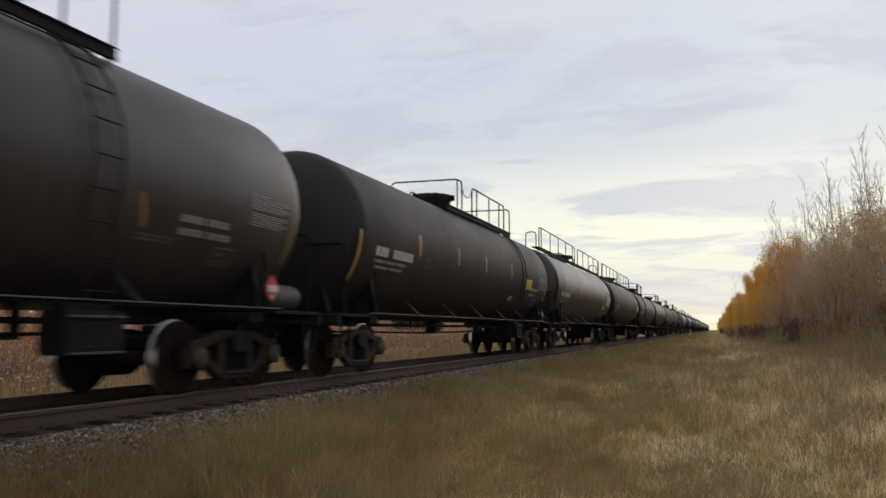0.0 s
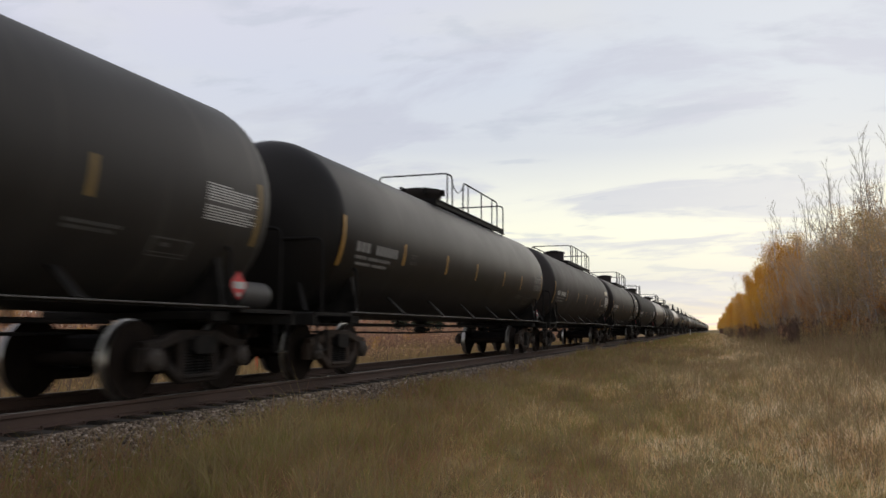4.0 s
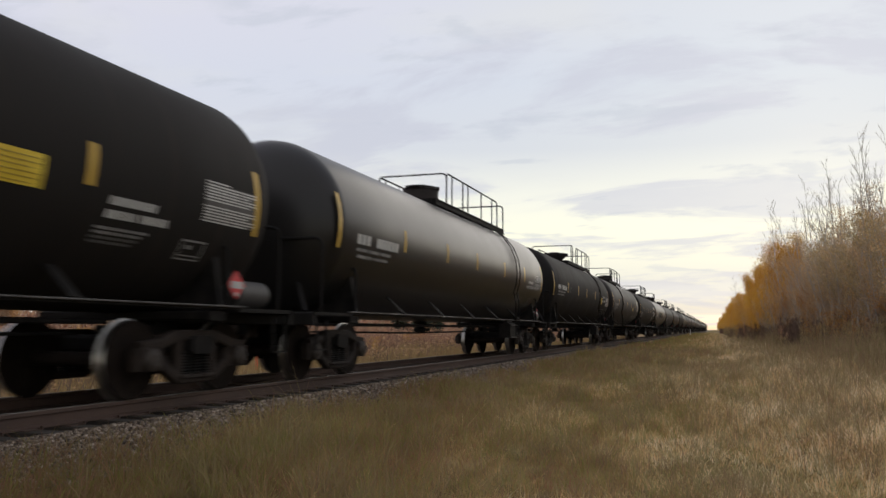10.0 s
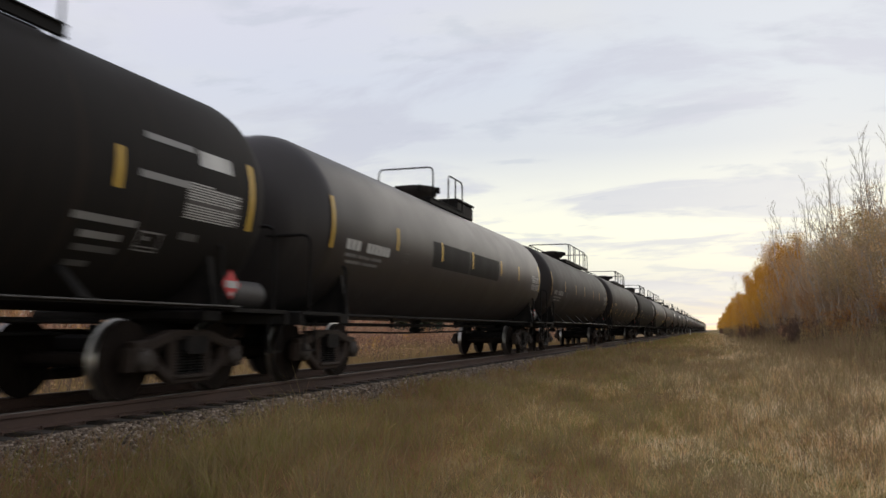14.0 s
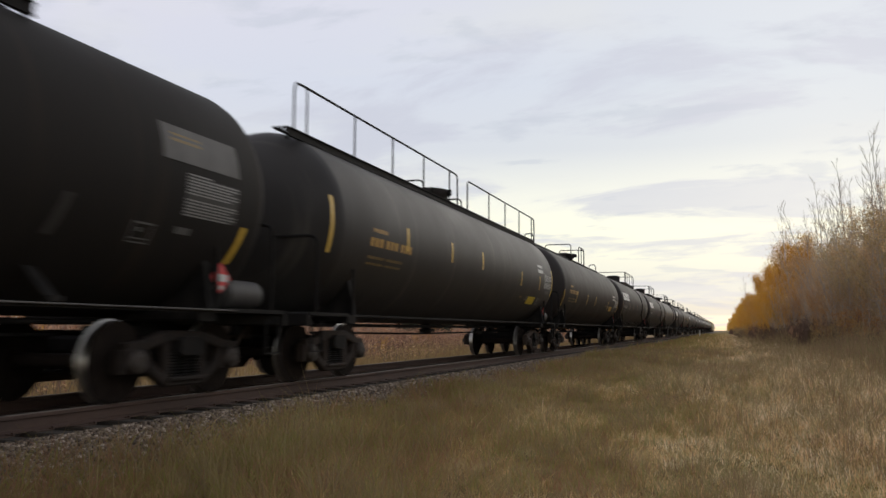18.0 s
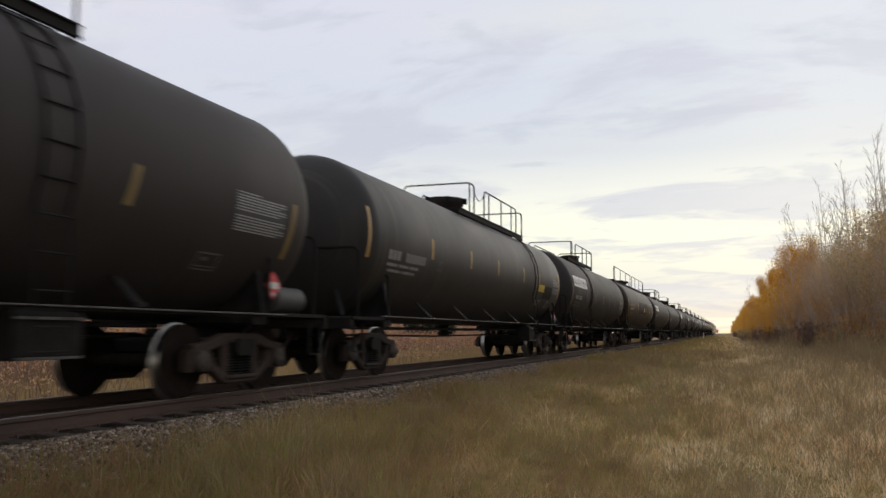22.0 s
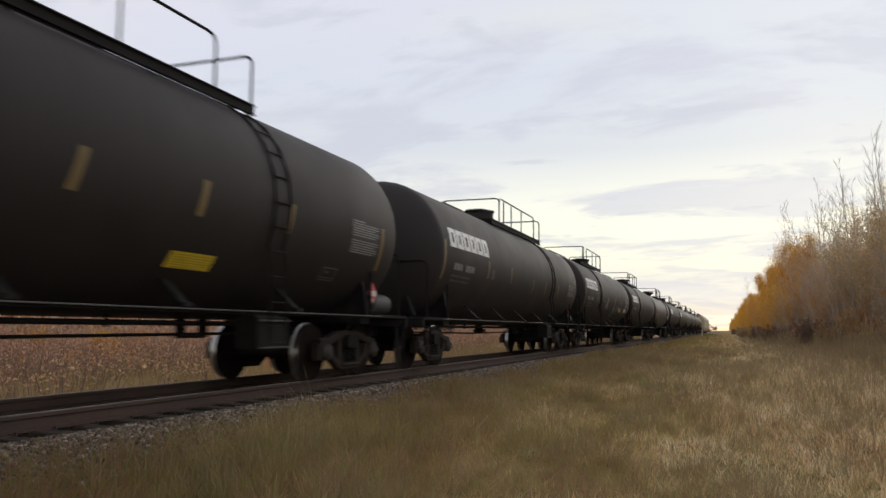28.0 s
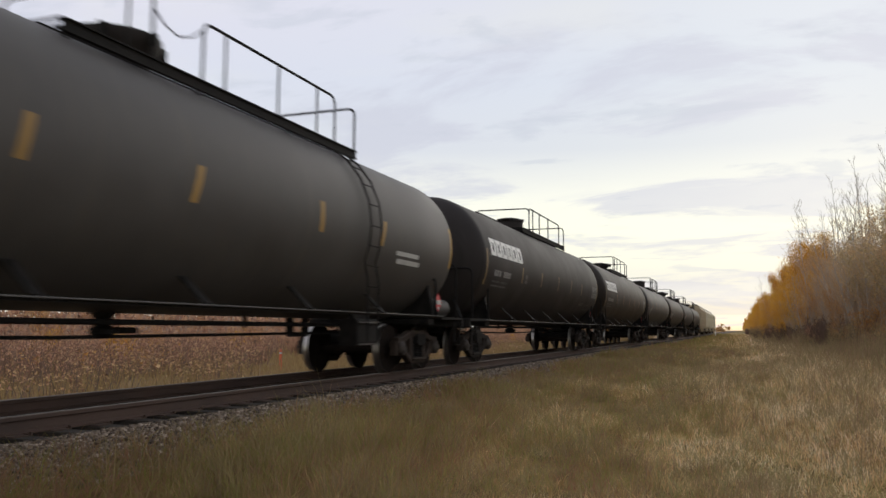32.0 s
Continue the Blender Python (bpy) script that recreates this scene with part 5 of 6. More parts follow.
def front_marks(car, kind, mat, d):
    if kind == "logo":
        for i in range(6):
            w, hole = 0.45, (0.13, 0.12, 0.14, 0.12, 0.14, 0.12)[i]
            b0 = (w - hole) / 2
            rows = [(0, w, 16.6, 20.4), (0, b0, 8.0, 16.6), (w - b0, w, 8.0, 16.6), (0, w, 4.4, 8.0)]
            part("logo_block", bars_mesh(rows, "logo_white"), car, pose(0, 1.62 + 0.505 * i, 0) @ swollen())
        lettering(car, 1.95, 2.65, -13.5, -8.0, 1, mat)
        lettering(car, 2.78, 3.55, -13.5, -8.0, 1, mat)
        lettering(car, 1.9, 3.3, -19.5, -17.8, 2, "ghost")
        lettering(car, 1.9, 3.3, -23.5, -21.8, 2, "ghost")
        mark(car, "data_plate", 4.95, 5.2, -15.0, -6.0, "ghost")
    elif kind == "std":
        lettering(car, 1.70, 2.36, d - 13.5, d - 7.0, 1, mat)
        lettering(car, 2.52, 3.70, d - 13.5, d - 7.0, 1, mat)
        lettering(car, 1.72, 3.30, d - 18.2, d - 16.0, 3, "faint")
        lettering(car, 1.80, 3.20, d - 22.4, d - 20.4, 2, "faint")
        data_plate(car, 4.25, 4.55, d - 15.0, d - 7.5, "ghost")
    elif kind == "amber":
        lettering(car, 2.3, 3.0, -1.0, 1.5, 1, "amber")
        lettering(car, 2.2, 4.2, -10.0, -4.5, 3, "amber")
        lettering(car, 2.2, 3.8, -18.0, -16.2, 2, "dull")
        lettering(car, 2.2, 3.8, -22.0, -20.5, 2, "dull")
    elif kind == "none":
        lettering(car, 2.2, 3.4, -10.0, -5.0, 1, "dull")


def lines_mesh(w, rows, mat, proud=0.004):
    """Ruled lines of small print: rows of (low, high) angles, w long."""
    return bars_mesh([(0.0, w * (0.86 if i % 3 == 2 else 1.0), a, b) for i, (a, b) in enumerate(rows)], mat, proud)


def data_block(car, y0, y1, lo, hi, mat):
    """A block of small print in two paragraphs under a short heading."""
    h = hi - lo
    rows = [(hi - h * (0.08 + 0.073 * i), hi - h * (0.113 + 0.073 * i)) for i in range(6)] + [(hi - h * (0.60 + 0.073 * i), hi - h * (0.633 + 0.073 * i)) for i in range(6)]
    at = pose(0, y0, 0) @ swollen()
    mark(car, "print_ground", y0, y1, lo, hi - h * 0.05, "haze" if mat == "white" else "shade", 0.002)
    tagged(part("data_block", lines_mesh(y1 - y0, rows, mat), car, at), kind="stuff")
    part("heading", bars_mesh([(0.0, (y1 - y0) * 0.45, hi - h * 0.035, hi)], mat), car, at)


def notice_panel(car, y0, y1, lo, hi):
    """White notice panel with ruled print and a painted-out corner."""
    h, w = hi - lo, y1 - y0
    mark(car, "white_panel", y0, y1, lo, hi, "white", 0.008, label="white notice panel")
    mark(car, "panel_patch", y0 + 0.5 * w, y1, lo + 0.20 * h, lo + 0.36 * h, "patch", 0.012)
    rows = [(hi - h * q, hi - h * (q + 0.022)) for q in (0.10, 0.16, 0.30, 0.36, 0.50, 0.84, 0.90, 0.95)]
    tagged(part("data_line", lines_mesh(w * 0.94, rows, "ghost", 0.012), car, pose(0, y0 + 0.03 * w, 0) @ swollen()), kind="stuff")


def data_plate(car, y0, y1, lo, hi, mat):
    """Stencilled frame round two lines of small print."""
    w, h = y1 - y0, hi - lo
    part("data_plate", bars_mesh([(0.0, w, hi - 0.09 * h, hi), (0.0, w, lo, lo + 0.07 * h), (0.0, w, lo + 0.2 * h, lo + 0.26 * h), (0.0, 0.05 * w, lo, hi), (0.95 * w, w, lo, hi),
                                  (0.25 * w, 0.45 * w, lo + 0.55 * h, lo + 0.75 * h)], mat), car, pose(0, y0, 0) @ swollen())


def warning_sticker(car, y0, y1, lo, hi, mat):
    h, w = hi - lo, y1 - y0
    mark(car, "yellow_placard", y0, y1, lo, hi, mat, 0.008, label="yellow warning sticker")
    rows = [(hi - h * (0.14 + 0.15 * i), hi - h * (0.18 + 0.15 * i)) for i in range(6)]
    tagged(part("notice_line", lines_mesh(w * 0.86, rows, "sticker_print", 0.012), car, pose(0, y0 + 0.07 * w, 0) @ swollen()), kind="stuff")


def side_marks(car, rows):
    """Marks on the tank's side: kind, paint, start, end (for stripes: middle, lean), low and high angle."""
    for kind, mat, p, q, lo, hi in rows:
        if kind in "se":
            mark(car, "reflective_stripe", p - 0.052, p + 0.052, lo, hi, mat, 0.006, q)
        elif kind == "b":
            lettering(car, p, q, hi, lo, 1 if q - p < 0.85 else 2, mat)
        elif kind == "t":
            lettering(car, p, q, hi, hi - 0.38 * (hi - lo), 1, mat)
            lettering(car, p, p + 0.9 * (q - p), lo + 0.38 * (hi - lo), lo, 1, mat)
        elif kind == "p":
            mark(car, {"haze": "rubbed_panel", "patch": "repaint_patch", "green": "green_sticker"}.get(mat, "painted_panel"), p, q, lo, hi, mat, 0.005)
        elif kind == "w":
            mark(car, "white_slash", p, p + 0.14, lo, hi, mat, 0.005, p - q)
        elif kind == "d":
            data_block(car, p, q, lo, hi, mat)
        elif kind == "D":
            notice_panel(car, p, q, lo, hi)
        elif kind == "o":
            data_plate(car, p, q, lo, hi, mat)
        elif kind == "y":
            warning_sticker(car, p, q, lo, hi, mat)


def plain_rear(L, tape, mat, low=0.0):
    """Usual marks towards the far end of a car."""
    o = L - 18.15
    return [("d", mat, 15.65 + o, 16.72 + o, -15.0, 2.0), ("o", "ghost", 14.9 + o, 15.6 + o, -36.0, -26.5), ("t", "ghost", 13.6 + o, 14.5 + o, -29.0, -25.0),
            ("e", tape, 16.8 + o, 0.0, -16.0 + low, 16.0 + low)]


def stripes(car, mat, L, slant, ys, low=0.0):
    for y in ys:
        h = 16.0 if y < 2 or y > L - 2 else 8.0
        mark(car, "reflective_stripe", y - 0.05, y + 0.05, low - h, low + h, mat, 0.005, slant)


def placard(car, u, y, z):
    def make():
        g = Geo()
        g.add([(0, -0.19, 0), (0, 0, -0.19), (0, 0.19, 0), (0, 0, 0.19)], [(0, 1, 2, 3)])
        g.add([(-0.012, -0.19, 0), (-0.012, 0, -0.19), (-0.012, 0.19, 0), (-0.012, 0, 0.19)], [(3, 2, 1, 0)])
        g.f += [(0, 3, 7, 4), (3, 2, 6, 7), (2, 1, 5, 6), (1, 0, 4, 5)]
        g.m += [0] * 4
        return g.mesh("placard", M["red"], False)
    p = part("hazard_placard", stored("placard", make), car, pose(u, y, z, 0, 0, 0), "red and white hazard diamond")
    part("placard_band", stored("pband", lambda: Geo().box((0.006, 0, 0), (0.008, 0.25, 0.09)).mesh("band", M["white"], False)), p)
    part("placard_band", stored("pband2", lambda: Geo().box((0.006, 0, -0.12), (0.008, 0.06, 0.05)).mesh("band", M["white"], False)), p)
    part("placard_holder", stored("pholder", lambda: Geo().box((-0.02, 0, 0), (0.012, 0.30, 0.30)).tube([(-0.03, 0, -0.36), (-0.03, 0, 0.1)], 0.02, 5).mesh("holder", M["frame"], False)), p)


def graffiti(car, spots):
    """Sprayed grey scrawls on the tank's side: fat looping strokes laid over one another."""
    rd = random.Random(5)
    for y, a, wide, tall in spots:
        for k in range(19 if wide > 0.7 else 6):
            cy, ca = y + rd.gauss(0, wide * 0.26), a + rd.gauss(0, tall * 0.22)
            ry, ra = wide * rd.uniform(0.07, 0.19), tall * rd.uniform(0.10, 0.26)
            t0, turn, w = rd.uniform(0, 6.28), rd.uniform(2.2, 5.2), rd.uniform(0.018, 0.050)
            g, n = Geo(), 14
            for i in range(n + 1):
                t = t0 + turn * i / n
                fat = w * (0.35 + 0.65 * math.sin(math.pi * i / n))
                for e in (-1, 1):
                    g.v.append(on_tank(cy + (ry + e * fat) * math.cos(t), ca + (ra + e * math.degrees(fat / RT)) * math.sin(t) + 0.3 * tall * (i / n - 0.5) * (k % 2), RT + 0.005 + 0.0008 * k))
            g.f = [(2 * i, 2 * i + 1, 2 * i + 3, 2 * i + 2) for i in range(n)]
            g.m = [0] * n
            part("paint_scrawl", g.mesh("paint_scrawl", M[("ghost", "faint", "spray", "ghost")[k % 4]], False), car, swollen(), "pale sprayed scrawl")


STRIPE_Y = [1.15, 3.88, 6.5, 8.88, 11.67, 13.8, 16.93]
LOGO_Y = [1.28, 4.62, 6.9, 9.3, 11.4, 13.4, 16.6]


def tank_car(rear_axle, L=18.15, top="A", paint="black", tape="amber", front="std", rear=(), ink="faint", slant=0.0, sill=True, ladder=None,
             dome="pan", label="", tank="", low=0.0, scrawl=None, tank_side=None, line=-1.0):
    """One tank car; rear_axle is the place along the track, at the clip's start, of the leading axle of its far bogie."""
    y0 = rear_axle - (L - BOGIE - 0.889)
    car = thing("tank_car", label, "tank car", "tank cars of the train", at=pose(TRACK_X, y0, 0))
    SWELL[0] = 1.035 if front in ("logo", "amber", "none") else 1.0
    part("tank", tank_mesh(L, paint), car, swollen(), tank)
    add_top(car, top, L, dome)
    add_bogie(car, BOGIE)
    add_bogie(car, L - BOGIE)
    for end in (0, 1):
        at = pose(0, 0, 0) if end == 0 else pose(0, L, 0, 0, 0, 180)
        part("coupler", coupler_mesh(), car, at)
        part("end_sill", end_sill_mesh(), car, at)
        part("saddle", saddle_mesh(), car, pose(0, BOGIE if end == 0 else L - BOGIE, 0))
        part("end_handrail", stored("endhoop", lambda: hoop([(1.40, 0.6, 1.08), (1.40, 0.6, 2.25), (-1.40, 0.6, 2.25), (-1.40, 0.6, 1.08)], 0.024, 0.16).mesh("end_handrail", M["frame"])), car, at)
        for s in (-1, 1):
            part("grab_post", stored(("grab", s), lambda: hoop([(s * 1.40, 1.84, 1.08), (s * 1.40, 1.84, 1.84), (s * 1.18, 1.84, 1.90)], 0.026, 0.08).mesh("grab_post", M["frame"])), car, at)
            if sill:
                part("end_brace", stored(("brace", s), lambda: Geo().beam((s * 0.55, 1.15, 2.0), (s * 1.15, 0.55, 1.10), 0.07, 0.03).mesh("end_brace", M["frame"], False)), car, at)
    if sill:
        for s in (-1, 1):
            part("side_sill", long_sill_mesh(L), car, pose(s * 1.445, 0, -0.045 if SWELL[0] > 1 else 0.0))
            for y in (4.1, 6.5, 8.9, 11.3, 13.8):
                part("strut", strut_mesh(), car, pose(0, y if s > 0 else y, 0, 0, 0, 0) @ Matrix.Diagonal((s, 1, 1, 1)))
    else:
        for s in (-1, 1):
            part("running_pipe", stored(("pipe", round(L, 2)), lambda: Geo().tube([(0, 1.6, 1.05), (0, L - 1.6, 1.05)], 0.024, 6).mesh("running_pipe", M["frame"])), car, pose(s * 1.25, 0, 0))
    part("brake_rigging", gear_mesh(L), car)
    part("outlet_valve", outlet_mesh(), car, pose(0, L / 2 - 0.3, 0))
    part("air_reservoir", stored("reservoir", lambda: Geo().lathe([(0, 0.0), (0.02, 0.12), (0.07, 0.19), (0.8, 0.19), (0.85, 0.12), (0.87, 0.0)], 16, "y").mesh("air_reservoir", M["tank_grey"])), car, pose(1.05, L - 1.35, 1.28))
    part("brake_wheel", stored("brakewheel", lambda: Geo().lathe([(-0.02, 0.24), (0.0, 0.27), (0.02, 0.24), (0.0, 0.21), (-0.02, 0.24)], 16, "y").box((0, 0, 0), (0.42, 0.02, 0.03)).box((0, 0, 0), (0.03, 0.02, 0.42)).mesh("brake_wheel", M["frame"])), car, pose(-0.7, 0.42, 1.75))
    placard(car, 1.36, L - {"std": 1.57, "logo": 1.66}.get(front, 1.7), 1.38 if front == "std" else 1.45)
    placard(car, -1.30, 0.9, 1.48)
    part("head_plate", stored("head_plate", lambda: Geo().box((0, 0, 0), (0.26, 0.012, 0.12)).mesh("head_plate", M["ghost"], False)), car, pose(0.62, 0.62, 2.62, -3, 0, 26))
    if ladder is not None:
        add_ladder(car, ladder)
        if ladder > 10:
            box = part("equipment_box", stored("equipment_box", lambda: Geo().box((0, 0, 0.78), (0.34, 0.80, 0.44), 0.04).box((0, 0, 1.02), (0.10, 0.60, 0.10)).mesh("equipment_box", M["frame"], False)), car, pose(1.2, ladder + 0.15, 0), "dark steel equipment box under the sill")
            # two thin pale strips along the upper and lower part of the box's face
            part("box_ledge", stored("box_ledge", lambda: Geo().box((0.19, 0, 0.94), (0.03, 0.80, 0.025)).mesh("box_ledge", M["pale_edge"], False)), box)
            part("box_ledge", stored("low_box_strip", lambda: Geo().box((0.19, 0, 0.58), (0.03, 0.74, 0.025)).mesh("low_box_strip", M["pale_edge"], False)), box)
    ys = LOGO_Y if front == "logo" else STRIPE_Y
    rear = list(rear) or plain_rear(L, tape, ink, -7.0 if front == "logo" else low)
    taken = [r[2] for r in rear if r[0] in "se"]
    ys = [y + (L - 18.15 if y > 9 else 0) for y in ys]
    stripes(car, tape, L, slant, [y for y in ys if all(abs(y - q) > 1.5 for q in taken)], -7.0 if front == "logo" else low)
    front_marks(car, front, ink, line)
    side_marks(car, rear)
    if tank_side:
        for y_a, y_b, a, b in tank_side:
            mark(car, "repaint_patch", y_a, y_b, a, b, "patch", 0.003)
    if scrawl:
        graffiti(car, scrawl)
    return car


def hopper_car(rear_axle, paint, label, L=17.6):
    y0 = rear_axle - (L - BOGIE - 0.889)
    car = thing("hopper_car", label, "hopper car", "hopper cars of the train", at=pose(TRACK_X, y0, 0))
    g = Geo()
    ring = [(1.55, 1.3), (1.58, 3.9), (1.25, 4.45), (0.5, 4.62), (-0.5, 4.62), (-1.25, 4.45), (-1.58, 3.9), (-1.55, 1.3)]
    n = len(ring)
    for y in (1.0, L - 1.0):
        g.v += [(u, y, z) for u, z in ring]
    g.f = [(i, (i + 1) % n, n + (i + 1) % n, n + i) for i in range(n)] + [tuple(range(n))[::-1], tuple(range(n, 2 * n))]
    g.m = [0] * len(g.f)
    part("body", g.mesh("hopper_body", M[paint], False), car)
    rib = stored(("rib", paint), lambda: Geo().box((0, 0, 2.6), (0.10, 0.12, 2.6), 0.02).mesh("rib", M[paint], False))
    for i in range(13):
        for s in (-1, 1):
            part("rib", rib, car, pose(s * 1.60, 1.2 + (L - 2.4) * i / 12, 0))
    part("roof_walk", Geo().box((0.7, L / 2, 4.68), (0.5, L - 2, 0.05), 0.01).mesh("roof_walk", M["frame"], False), car)
    for i in range(4):
        b = Geo()
        c = 3.2 + (L - 6.4) * i / 3
        ring2 = [(c - 1.6, 1.35), (c + 1.6, 1.35), (c + 0.35, 0.55), (c - 0.35, 0.55)]
        b.v = [(u, y, z) for u in (-1.3, 1.3) for y, z in ring2]
        b.f = [(0, 1, 2, 3), (7, 6, 5, 4), (0, 4, 5, 1), (1, 5, 6, 2), (2, 6, 7, 3), (3, 7, 4, 0)]
        b.m = [0] * 6
        part("discharge_bay", b.mesh("bay", M[paint], False), car)
    for end in (0, 1):
        at = pose(0, 0, 0) if end == 0 else pose(0, L, 0, 0, 0, 180)
        part("coupler", coupler_mesh(), car, at)
        part("end_sill", end_sill_mesh(), car, at)
    add_bogie(car, BOGIE)
    add_bogie(car, L - BOGIE)
    return car


